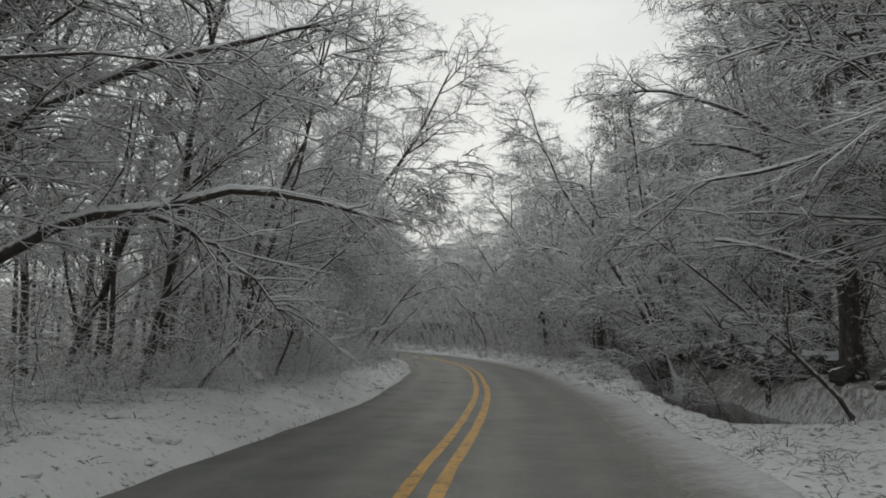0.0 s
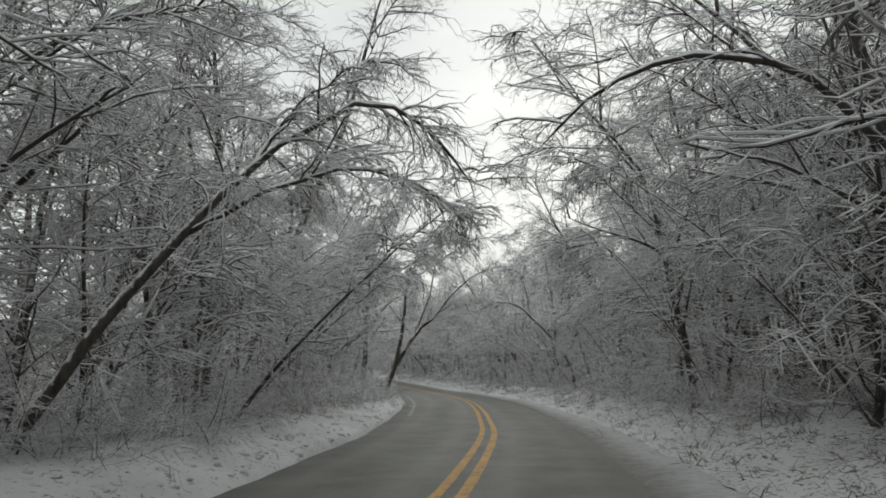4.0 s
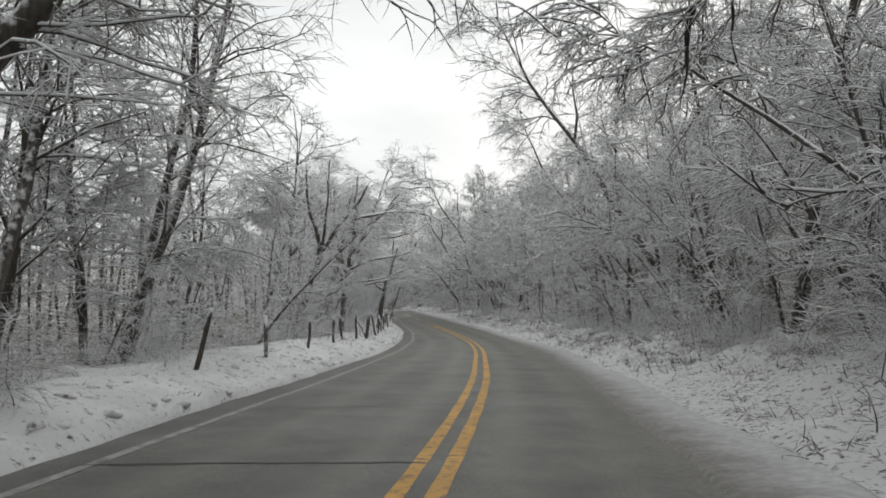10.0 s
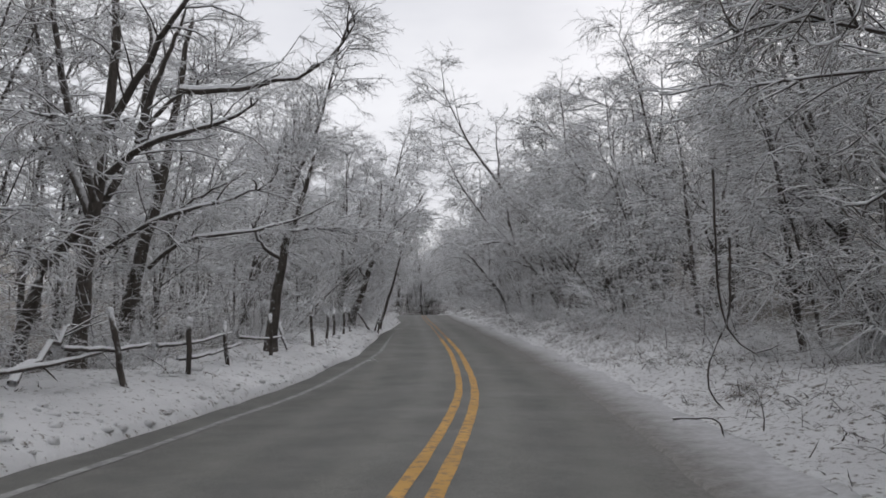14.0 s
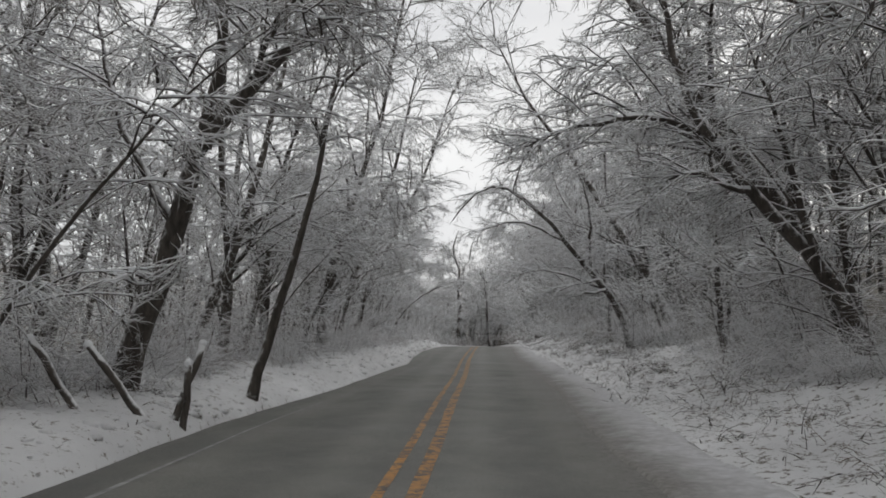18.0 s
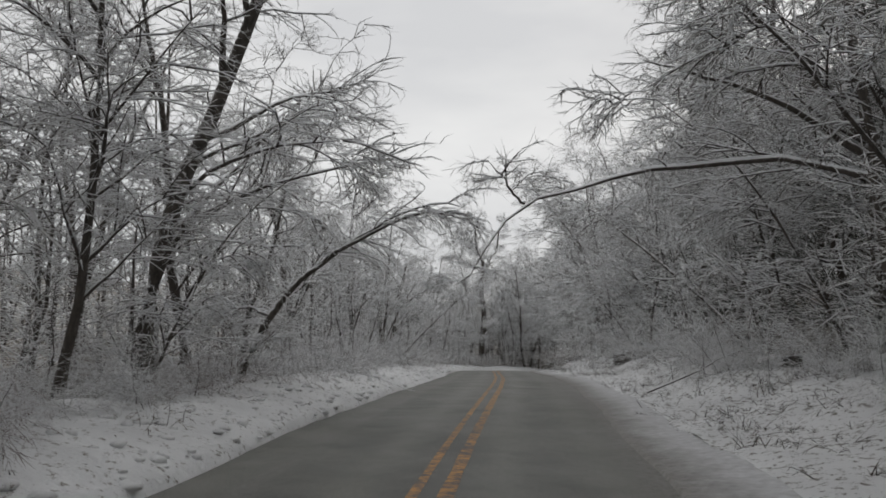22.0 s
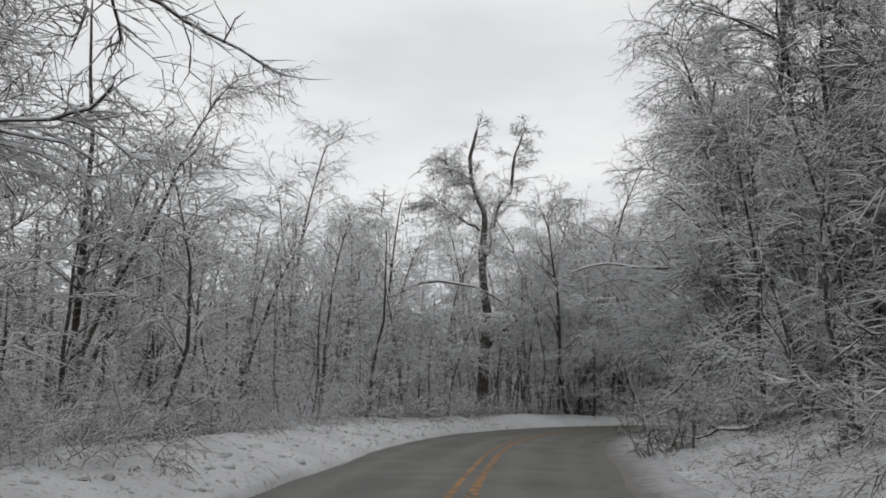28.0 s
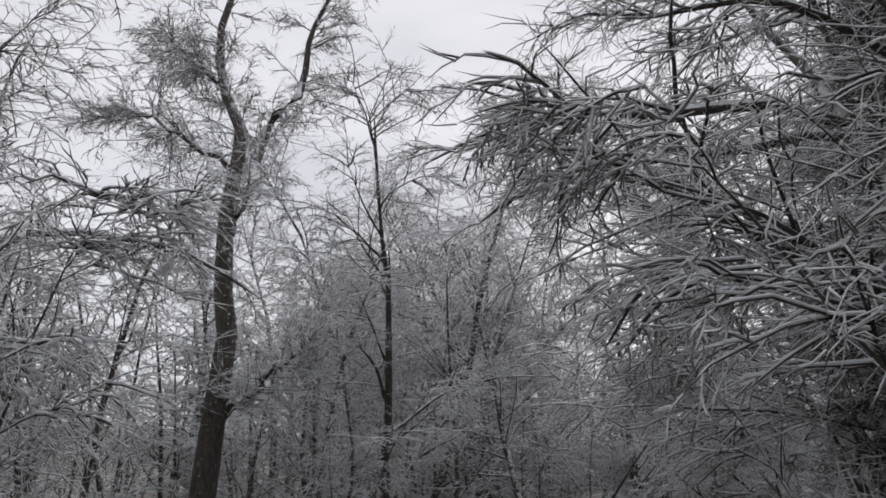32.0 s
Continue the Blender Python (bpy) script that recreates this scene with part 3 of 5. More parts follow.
def tree_parts(tag, seed, height, girth, lean, limbs, limb_len, first, branches, br_len, lets, let_len, twigs, tw_len, droop, twig_r, mat=None, curve=0.0, fork=0, kink=0.06, bias=0.35, split=True):
    """One snow-laden tree that leans towards +x: trunk, each limb with its snow, crown of twigs."""
    rng = np.random.default_rng(seed)
    trunk, twig, snow = Soup(), Soup(), Soup()
    stems = 1 + fork
    starts = np.zeros((stems, 3))
    starts[:, :2] += rng.normal(0, girth * 0.9, (stems, 2)) * (stems > 1)
    starts[:, 2] = -0.35
    ways = np.tile([[lean, 0.0, 1.0]], (stems, 1)) + rng.normal(0, 0.12, (stems, 3)) * [1, 1.6, 0]
    lens = height * (1 - 0.25 * rng.random(stems) * (stems > 1))
    tp = grow(starts, ways, lens, 12, 0.0, kink, rng)
    u = np.linspace(0, 1, 12)
    tp[..., 0] += curve * (u ** 2)[None]
    tp[..., 2] -= abs(curve) * 0.45 * (u ** 3)[None]
    tr = girth * (1 - 0.88 * u ** 0.9)[None] * rng.uniform(0.65, 1.0, stems)[:, None]
    tr[:, 0] *= 1.5
    tr[:, 1] *= 1.08
    trunk.tubes(tp, tr, 7)
    snow_caps(snow, tp[:, 2:], tr[:, 2:] * 0.9, 0.0)
    per = max(1, limbs // stems)
    st, wy, f = sprout(tp, per, first, 0.98, 1.1, rng, (bias, 0, 0.35))
    ll = limb_len * (1.15 - 0.75 * f) * rng.uniform(0.55, 1.2, len(f))
    lp = lifted(grow(st, wy, ll, 8, droop * 0.8, 0.09, rng))
    lr0 = girth * (0.5 - 0.3 * f) * rng.uniform(0.5, 1.0, len(f))
    lr = lr0[:, None] * (1 - 0.86 * np.linspace(0, 1, 8))[None]
    fine = Soup()
    out = []
    if not split:
        fine.tubes(lp, lr, 4)
        snow_caps(snow, lp, lr, 0.013)
    for a in range(len(lp) if split else 0):
        one, cap = Soup(), Soup()
        one.tubes(lp[a:a + 1], lr[a:a + 1], 5)
        snow_caps(cap, lp[a:a + 1], lr[a:a + 1], 0.014)
        out.append(("limb", one.mesh(tag + "_limb", LIMB), [("snow", cap.mesh(tag + "_limb_snow", SNOWCAP))]))
    dress((fine, twig, snow), lp, rng, branches, br_len, lets, let_len, twigs, tw_len, droop, twig_r, clear=True)
    return [("trunk", trunk.mesh(tag + "_trunk", BARK), []), *out, ("branchwork", fine.mesh(tag + "_branches", LIMB), [("snow", snow.mesh(tag + "_snow", SNOWCAP))]),
            ("crown", twig.mesh(tag + "_twigs", mat or TWIG), [])]


def slim_parts(tag, seed, height, girth, lean, limbs, limb_len, first, sprays, spray_len, twig_r, mat, kink=0.09):
    """A cheaper tree for the depth of the wood: trunk and crown."""
    rng = np.random.default_rng(seed)
    trunk, twig = Soup(), Soup()
    tp = grow(np.array([[0, 0, -0.4]]), np.array([[lean, 0, 1.0]]), np.array([height]), 9, 0.0, kink, rng)
    trunk.tubes(tp, girth * (1 - 0.85 * np.linspace(0, 1, 9))[None], 6)
    st, wy, f = sprout(tp, limbs, first, 1.0, 1.15, rng, (0.1, 0, 0.3))
    lp = grow(st, wy, limb_len * (1.15 - 0.7 * f) * rng.uniform(0.6, 1.2, len(f)), 5, 0.55, 0.17, rng)
    trunk.tubes(lp, (girth * 0.32 * (1 - 0.5 * f))[:, None] * (1 - 0.8 * np.linspace(0, 1, 5))[None], 4)
    ts, tw, tf = sprout(lp, sprays, 0.1, 1.0, 1.2, rng, (0, 0, 0.06), 0.6)
    cp = grow(ts, tw, spray_len * rng.uniform(0.5, 1.3, len(tf)), 4, 0.3, 0.26, rng)
    twig.tubes(cp, (twig_r * rng.uniform(0.7, 1.3, len(tf)))[:, None] * np.array([1, 0.85, 0.65, 0.4])[None], 3)
    us, uw, uf = sprout(cp, 3, 0.2, 1.0, 1.15, rng, (0, 0, 0.06), 0.55)
    up = grow(us, uw, spray_len * 0.45 * rng.uniform(0.5, 1.3, len(uf)), 2, 0.2, 0.1, rng)
    twig.tubes(up, (twig_r * 0.8 * rng.uniform(0.7, 1.2, len(uf)))[:, None] * np.array([1, 0.4])[None], 3)
    return [("trunk", trunk.mesh(tag + "_trunk", BARK), []), ("crown", twig.mesh(tag + "_twigs", mat), [])]


def bush_parts(tag, seed, stems, tall, spread, twigs, tw_len, droop, r, mat, splay=0.5):
    """A thicket: arching thin stems with side twigs under snow."""
    rng = np.random.default_rng(seed)
    stem, twig = Soup(), Soup()
    st = np.zeros((stems, 3))
    st[:, :2] = rng.normal(0, spread * 0.4, (stems, 2))
    st[:, 2] = -0.25
    wy = np.concatenate([np.clip(rng.normal(0, splay, (stems, 2)), -0.85, 0.85), np.ones((stems, 1))], 1)
    sp = grow(st, wy, tall * rng.uniform(0.5, 1.2, stems), 6, droop, 0.14, rng)
    stem.tubes(sp, (r * 1.4 * rng.uniform(0.6, 1.3, stems))[:, None] * (1 - 0.75 * np.linspace(0, 1, 6))[None], 3)
    ts, tw, tf = sprout(sp, twigs, 0.15, 1.0, 1.2, rng, (0, 0, 0.05), 0.55)
    tp = grow(ts, tw, tw_len * rng.uniform(0.4, 1.3, len(tf)), 2, 0.2, 0.12, rng)
    twig.tubes(tp, (r * rng.uniform(0.6, 1.2, len(tf)))[:, None] * np.array([1, 0.4])[None], 3)
    us, uw, uf = sprout(tp, 3, 0.3, 1.0, 0.9, rng, (0, 0, 0.05), 0.6)
    up = grow(us, uw, tw_len * 0.5 * rng.uniform(0.4, 1.3, len(uf)), 2, 0.2, 0.12, rng)
    twig.tubes(up, (r * 0.8 * rng.uniform(0.6, 1.2, len(uf)))[:, None] * np.array([1, 0.4])[None], 3)
    return [("brushwood", stem.mesh(tag + "_stems", LIMB), []), ("crown", twig.mesh(tag + "_twigs", mat), [])]


TALL = [tree_parts("tall", 20 + i, h, g, ln, 16, 4.0, 0.15, 9, 1.7, 8, 0.75, 3, 0.34, 0.38, 0.0080, fork=fk, kink=0.09)
        for i, (h, g, ln, fk) in enumerate([(12, 0.14, 0.06, 0), (14, 0.18, 0.10, 0), (11, 0.12, 0.14, 1), (13, 0.15, 0.03, 1), (10, 0.10, 0.16, 0), (15, 0.19, 0.05, 0)])]
ARCH = [tree_parts("arch", 60 + i, h, g, ln, 11, 2.0, 0.15, 6, 1.0, 6, 0.55, 3, 0.30, 0.7, 0.0100, curve=cv, bias=0.2, split=False)
        for i, (h, g, ln, cv) in enumerate([(7.0, 0.06, 0.22, 1.5), (8.0, 0.07, 0.3, 2.0), (5.5, 0.045, 0.22, 1.3), (6.5, 0.055, 0.35, 1.5)])]
CANOPY = [slim_parts("canopy", 160 + i, h, g, ln, 30, 3.3, 0.16, 14, 0.9, 0.0115, TWIG, kink=0.11)
          for i, (h, g, ln) in enumerate([(11, 0.09, 0.07), (13, 0.11, 0.1), (9.5, 0.08, 0.14), (12, 0.10, 0.02), (14, 0.12, 0.05)])]
SLIM = [slim_parts("slim", 40 + i, h, g, ln, 20, 2.8, 0.12, 9, 0.95, 0.021, HAZED_TWIG)
        for i, (h, g, ln) in enumerate([(11, 0.10, 0.06), (13, 0.13, 0.1), (9, 0.08, 0.15), (12, 0.11, -0.05), (14, 0.14, 0.03)])]
UNDER = [slim_parts("under", 140 + i, h, g, ln, 22, 2.3, 0.05, 10, 0.85, 0.0145, TWIG, kink=0.1)
         for i, (h, g, ln) in enumerate([(6.0, 0.055, 0.2), (7.5, 0.07, 0.25), (5.0, 0.05, 0.3), (8.5, 0.08, 0.15), (6.5, 0.06, 0.05)])]
EVERGREEN = [slim_parts("evergreen", 180 + i, h, g, 0.03, 50, 2.9, 0.04, 26, 0.62, 0.0125, NEEDLE, kink=0.03)
             for i, (h, g) in enumerate([(10, 0.13), (12.5, 0.16), (8, 0.11)])]
BUSH = [bush_parts("bush", 80 + i, n, h, sp, 22, 0.6, 0.75, 0.0095, mt, 0.65)
        for i, (n, h, sp, mt) in enumerate([(26, 2.2, 1.8, TWIG), (30, 2.9, 2.1, TWIG), (24, 1.6, 1.8, TWIG), (26, 2.4, 1.8, TWIG_RED)])]
BRAMBLE = [bush_parts("bramble", 105 + i, n, h, sp, 5, 0.22, 0.7, 0.0055, DEAD, 0.9) for i, (n, h, sp) in enumerate([(26, 0.55, 1.2), (34, 0.75, 1.5), (20, 0.4, 1.0)])]
WEED = [bush_parts("weed", 95 + i, n, h, sp, 4, 0.2, 0.5, 0.006, STALK) for i, (n, h, sp) in enumerate([(14, 0.5, 0.9), (20, 0.65, 1.1), (10, 0.4, 0.8)])]

STUFF = ("crown", "brushwood", "branchwork")


def prototype(name, parts, label, category, group):
    root = new(name)
    root.empty_display_size = 0.2
    for n, me, subs in parts:
        ob = piece(n, me, root)
        if n in STUFF:
            tagged(ob, kind="stuff")
        for sn, sm in subs:
            piece(sn, sm, ob)
    return tagged(root, label, category, group)


made = {}


def plant(key, name, parts, x, y, z, turn, size, label, category, group, tilt=0.0):
    """Puts up one plant; repeats of a kind copy the first."""
    m = pose(x, y, z, 0, tilt, turn) @ Matrix.Scale(size, 4)
    if key not in made:
        root = prototype(name, parts, label, category, group)
        root.matrix_basis = m
        made[key] = root
        return root
    o = copy_thing(made[key], Matrix())
    o.matrix_basis = m
    return o


def face_road(s, lat, jitter):
    """Turn by which +x looks at the road."""
    _, t = road_at(s)
    across = math.atan2(-t[0], t[1])
    return math.degrees(across) + (0 if lat < 0 else 180) + jitter


def in_glade(x, y):
    """Open strip between the road and the twisted tree at the bend."""
    ax, ay, bx, by = -71.4, 221.6, -62.5, 213.0
    u = min(1.0, max(0.0, ((x - ax) * (bx - ax) + (y - ay) * (by - ay)) / ((bx - ax) ** 2 + (by - ay) ** 2)))
    return math.hypot(x - ax - u * (bx - ax), y - ay - u * (by - ay)) < 1.9


def row(kind, name, sets, s0, s1, gap, lat0, lat1, side, label, category, group, size=(0.85, 1.15), sink=0.05, wild=35, seed=1, thin=(), back=()):
    rng = np.random.default_rng(seed)
    s = s0
    while s < s1:
        s += gap * rng.uniform(0.6, 1.4)
        lat = side * rng.uniform(lat0, lat1) + (left_edge(s) + 2.9 if side < 0 else 0)
        pick, sz, jit = rng.integers(len(sets)), rng.uniform(*size), rng.normal(0, wild)
        odds = rng.random()
        if any(a_ < s < b_ and odds < c_ for a_, b_, c_ in thin):
            continue
        if name in ("tree", "canopy_tree", "forest_tree", "arched_tree"):
            sz *= float(np.interp(s, [190, 208, 213, 217, 226], [1, 1, 0.9, 0.75, 1.05] if side < 0 else [1, 1.15, 1.2, 1.2, 1.2]))
        lat += side * sum(c_ for a_, b_, c_ in back if a_ < s < b_)
        if name == "thicket":
            sz = min(sz, (abs(lat) - 2.5) / 3.5)
        p = place_on(s, lat)
        if in_glade(p[0], p[1]):
            continue
        _, off = nearest(p[0], p[1])
        if abs(off[0]) < min(abs(lat) - 0.5, 4.0):
            continue
        plant((kind, pick), name, sets[pick], p[0], p[1], p[2] - sink, face_road(s, lat, jit), sz, label, category, group)


T_LABEL = "bare leaning roadside tree, twigs loaded with snow"
S_LABEL = "slender bare forest tree with snowy twigs paled for haze"
A_LABEL = "young tree arched over by wet snow"
B_LABEL = "tangled thicket of thin stems under snow"
W_LABEL = "dry brown stalks poking out of the snow"
U_LABEL = "low understorey tree, fine twigs white with snow"
C_LABEL = "bare forest tree with a dense white crown of twigs"
for side, k, end in ((-1, 0, 262), (1, 50, 236)):
    opener = ((58, 128, 0.6), (128, 150, 0.3), (150, 190, 0.5), (190, 206, 0.3)) if side < 0 else ((146, 196, 0.3),)
    aside = ((48, 130, 1.3), (130, 205, 0.5)) if side < 0 else ((48, 130, 1.3), (7, 36, 1.4), (130, 196, 1.2))
    row("tall", "tree", TALL, 5, end, 4.0, 5.7, 8.0, side, T_LABEL, "tree", "roadside trees", seed=1 + k, wild=25, back=aside, thin=((139, 150, 1.0), (198, 216, 1.0)) if side > 0 else ((84, 126, 0.75), (126, 140, 0.25), (140, 192, 0.1), (192, 234, 1.0)))
    row("arch", "arched_tree", ARCH, 9, end, 6.0, 5.2, 6.6, side, A_LABEL, "tree", "arched saplings", seed=2 + k, wild=25, thin=opener + ((196, 220, 1.0),), back=aside)
    row("canopy", "canopy_tree", CANOPY, 4, end, 2.3, 7.8, 11.0, side, C_LABEL, "tree", "canopy trees", seed=8 + k, wild=40, size=(0.7, 1.05), thin=opener, back=aside)
    row("under", "understorey_tree", UNDER, 8, end, 1.9, 5.8, 9.0, side, U_LABEL, "tree", "understorey trees", seed=7 + k, wild=60, thin=opener, back=((60, 130, 0.7), (7, 36, 2.4 if side > 0 else 0)))
    row("slim", "forest_tree", SLIM, 8, end, 2.6, 9.5, 15, side, S_LABEL, "tree", "forest trees", seed=3 + k, wild=90, thin=opener)
    row("bush", "thicket", BUSH, 8, end, 3.3, 5.4, 8.5, side, B_LABEL, "bush", "roadside thickets", seed=5 + k, wild=180, back=((60, 130, 0.6), (7, 36, 2.4 if side > 0 else 0)))
    row("weed", "dry_weeds", WEED, 4, 226, 3.2, 4.0, 5.8, side, W_LABEL, "weeds", "dry weeds", seed=6 + k, wild=180)
# low brush close behind the bank
for a_, b_, sd in ((0, 76, 411), (128, 196, 412)):
    row("bush", "thicket", BUSH, a_, b_, 2.1, 4.9, 5.8, -1, B_LABEL, "bush", "roadside thickets", seed=sd, wild=180, size=(0.45, 0.8))
row("bush", "thicket", BUSH, 40, 200, 3.4, 5.7, 6.7, 1, B_LABEL, "bush", "roadside thickets", seed=413, wild=180, size=(0.35, 0.65))
row("bush", "thicket", BUSH, 52, 72, 1.7, 4.2, 4.9, -1, B_LABEL, "bush", "roadside thickets", seed=414, wild=180, size=(0.35, 0.55))
row("bramble", "bramble", BRAMBLE, 2, 228, 1.25, 3.9, 6.0, 1, "dark tangle of dead brambles poking through snow", "brambles", "verge brambles", seed=415, wild=180, size=(0.6, 1.3))
# trees behind and beside the start, out of view, added to shade the banks
for side, k in ((-1, 0), (1, 50)):
    row("canopy", "canopy_tree", CANOPY, -26, 5, 2.4, 5.6, 9.5, side, C_LABEL, "tree", "canopy trees", seed=308 + k, wild=40)
    row("tall", "tree", TALL, -20, 6, 6.0, 5.4, 7.0, side, T_LABEL, "tree", "roadside trees", seed=301 + k, wild=20)
# evergreens among the bare trees
E_LABEL = "dark evergreen with drooping boughs under snow"
row("evergreen", "evergreen_tree", EVERGREEN, 10, 44, 2.8, 8.6, 11, 1, E_LABEL, "evergreen tree", "evergreens", seed=311, wild=180, size=(1.0, 1.35))
row("evergreen", "evergreen_tree", EVERGREEN, 60, 132, 9.0, 9.5, 13, 1, E_LABEL, "evergreen tree", "evergreens", seed=312, wild=180, size=(0.6, 0.9))
row("evergreen", "evergreen_tree", EVERGREEN, 146, 186, 3.2, 8.6, 11, 1, E_LABEL, "evergreen tree", "evergreens", seed=313, wild=180, size=(0.95, 1.3))
row("evergreen", "evergreen_tree", EVERGREEN, 196, 240, 2.6, 7.0, 12, 1, E_LABEL, "evergreen tree", "evergreens", seed=314, wild=180)
row("canopy", "canopy_tree", CANOPY, 212, 240, 1.6, 6.0, 13, 1, C_LABEL, "tree", "canopy trees", seed=315, wild=180)
row("under", "understorey_tree", UNDER, 205, 240, 1.6, 5.4, 12, 1, U_LABEL, "tree", "understorey trees", seed=316, wild=180)
# grove inside the bend and tall wood behind it
def grove(x0, x1, y0, y1, count, gap, mix, size, seed):
    rg = np.random.default_rng(seed)
    for _ in range(count):
        x, y = rg.uniform(x0, x1), rg.uniform(y0, y1)
        kind, turn, sz = mix[rg.integers(len(mix))], rg.uniform(0, 360), rg.uniform(*size)
        pick = rg.integers(len(kind[2]))
        s, off = nearest(x, y)
        if in_glade(x, y):
            continue
        if abs(off[0]) < gap + (2.8 if kind[0] == "evergreen" else 0.8 if kind[0] == "canopy" else 0):
            continue
        z = float(np.interp(s, ARC, LINE[:, 2])[0] + ground(s, off, np.array([x]), np.array([y]))[0])
        plant((kind[0], pick), kind[1], kind[2][pick], x, y, z - 0.1, turn, sz, *kind[3:])


G_EVER = ("evergreen", "evergreen_tree", EVERGREEN, E_LABEL, "evergreen tree", "evergreens")
G_CANO = ("canopy", "canopy_tree", CANOPY, C_LABEL, "tree", "canopy trees")
G_UNDER = ("under", "understorey_tree", UNDER, U_LABEL, "tree", "understorey trees")
G_SLIM = ("slim", "forest_tree", SLIM, S_LABEL, "tree", "forest trees")
SCREEN = ((-55.6, 221.0, 1.1), (-54.4, 224.2, 1.2), (-52.6, 221.4, 1.25), (-51.0, 226.0, 1.2), (-54.6, 218.2, 1.0), (-49.5, 222.5, 1.3),
          (-74.8, 230.0, 1.45), (-71.8, 228.2, 1.35), (-72.1, 232.0, 1.5), (-69.5, 230.2, 1.4), (-68.8, 233.2, 1.45), (-66.4, 232.6, 1.3), (-74.4, 236.2, 1.5), (-71.7, 238.1, 1.5))
grove(-54, -30, 203, 232, 90, 5.0, (G_EVER, G_EVER, G_CANO, G_UNDER), (0.85, 1.2), 401)
grove(-84, -34, 226, 258, 90, 5.5, (G_CANO, G_CANO, G_SLIM), (1.0, 1.35), 402)
grove(-72, -48, 228, 244, 50, 5.0, (G_CANO, G_SLIM), (1.1, 1.4), 403)
for k, (bx, by, sz) in enumerate(SCREEN):
    s_, off_ = nearest(bx, by)
    kind = G_EVER if k < 6 else G_CANO
    pick = k % len(kind[2])
    plant((kind[0], pick), kind[1], kind[2][pick], bx, by, float(np.interp(s_, ARC, LINE[:, 2])[0] + ground(s_, off_, np.array([bx]), np.array([by]))[0]) - 0.1, k * 77, sz, *kind[3:])
# high crowns over the leaning clump
for bx, by, sz, k in ((-12.6, 74.5, 1.3, 1), (-13.4, 78.6, 1.2, 4), (-15.0, 81.0, 1.25, 3)):
    plant(("canopy", k), "canopy_tree", CANOPY[k], bx, by, 0.2, bx * 50 % 360, sz, C_LABEL, "tree", "canopy trees")
# outer side of the bend
for bx, by, sz in ((-79.5, 214.5, 1.25), (-77.8, 217.4, 1.4), (-74.6, 226.5, 1.35), (-67.2, 227.5, 1.2), (-64.5, 229.5, 1.1), (-81.5, 220.0, 1.3)):
    plant(("canopy", int(abs(bx)) % 5), "canopy_tree", CANOPY[int(abs(bx)) % 5], bx, by, 2.0, bx * 37 % 360, sz, C_LABEL, "tree", "canopy trees")
row("under", "understorey_tree", UNDER, 203, 262, 2.2, 6, 16, -1, U_LABEL, "tree", "understorey trees", seed=207, wild=180)
row("bush", "thicket", BUSH, 203, 262, 3.0, 5.5, 15, -1, B_LABEL, "bush", "roadside thickets", seed=205, wild=180)


# ---- depth of the wood: far trees as one stuff object a side ----
def far_wood(name, side, s0, s1, count, lat0, lat1, seed, label):
    rng = np.random.default_rng(seed)
    trunks, sprays = Soup(), Soup()
    s = rng.uniform(s0, s1, count)
    lat = side * (lat0 + (lat1 - lat0) * rng.random(count) ** 1.3)
    x, y, z = spot(s, lat)
    ns, off = nearest(x, y)
    keep = np.abs(off) > np.minimum(lat0 - 1, 8)
    x, y, lat, s = x[keep], y[keep], off[keep], ns[keep]
    z = np.interp(s, ARC, LINE[:, 2]) + ground(s, lat, x, y)
    n = len(x)
    h = rng.uniform(8, 14, n)
    tp = grow(np.stack([x, y, z - 0.5], 1), np.concatenate([rng.normal(0, 0.09, (n, 2)), np.ones((n, 1))], 1), h, 5, 0.0, 0.05, rng)
    trunks.tubes(tp, rng.uniform(0.05, 0.14, n)[:, None] * (1 - 0.8 * np.linspace(0, 1, 5))[None], 4)
    st, wy, f = sprout(tp, 46, 0.04, 1.0, 1.6, rng, (0, 0, 0.15), 0.6)
    sp = grow(st, wy, (1.9 - 0.9 * f) * rng.uniform(0.5, 1.3, len(f)), 3, 0.35, 0.2, rng)
    sprays.tubes(sp, (0.030 * rng.uniform(0.7, 1.3, len(f)))[:, None] * np.array([1, 0.8, 0.5])[None], 3)
    us, uw, uf = sprout(sp, 3, 0.2, 1.0, 0.9, rng, (0, 0, 0.06), 0.5)
    up = grow(us, uw, 0.75 * rng.uniform(0.5, 1.3, len(uf)), 2, 0.2, 0.1, rng)
    sprays.tubes(up, (0.026 * rng.uniform(0.7, 1.3, len(uf)))[:, None] * np.array([1, 0.4])[None], 3)
    root = tagged(new(name), label, "woodland", kind="stuff")
    for nm, so, mt in (("trunk", trunks, BARK), ("crown", sprays, HAZED_TWIG)):
        tagged(piece(nm, so.mesh(name + "_" + nm, mt), root), kind="stuff")


far_wood("far_wood", -1, 205, 262, 150, 12, 40, 303, "deep snowy wood of thin grey trees behind the bend")
far_wood("far_wood", -1, 10, 262, 330, 14, 34, 301, "deep snowy wood of thin grey trees beside the road")
far_wood("far_wood", 1, 10, 245, 400, 13, 34, 302, "snowy wooded slope of thin grey trees above the road")


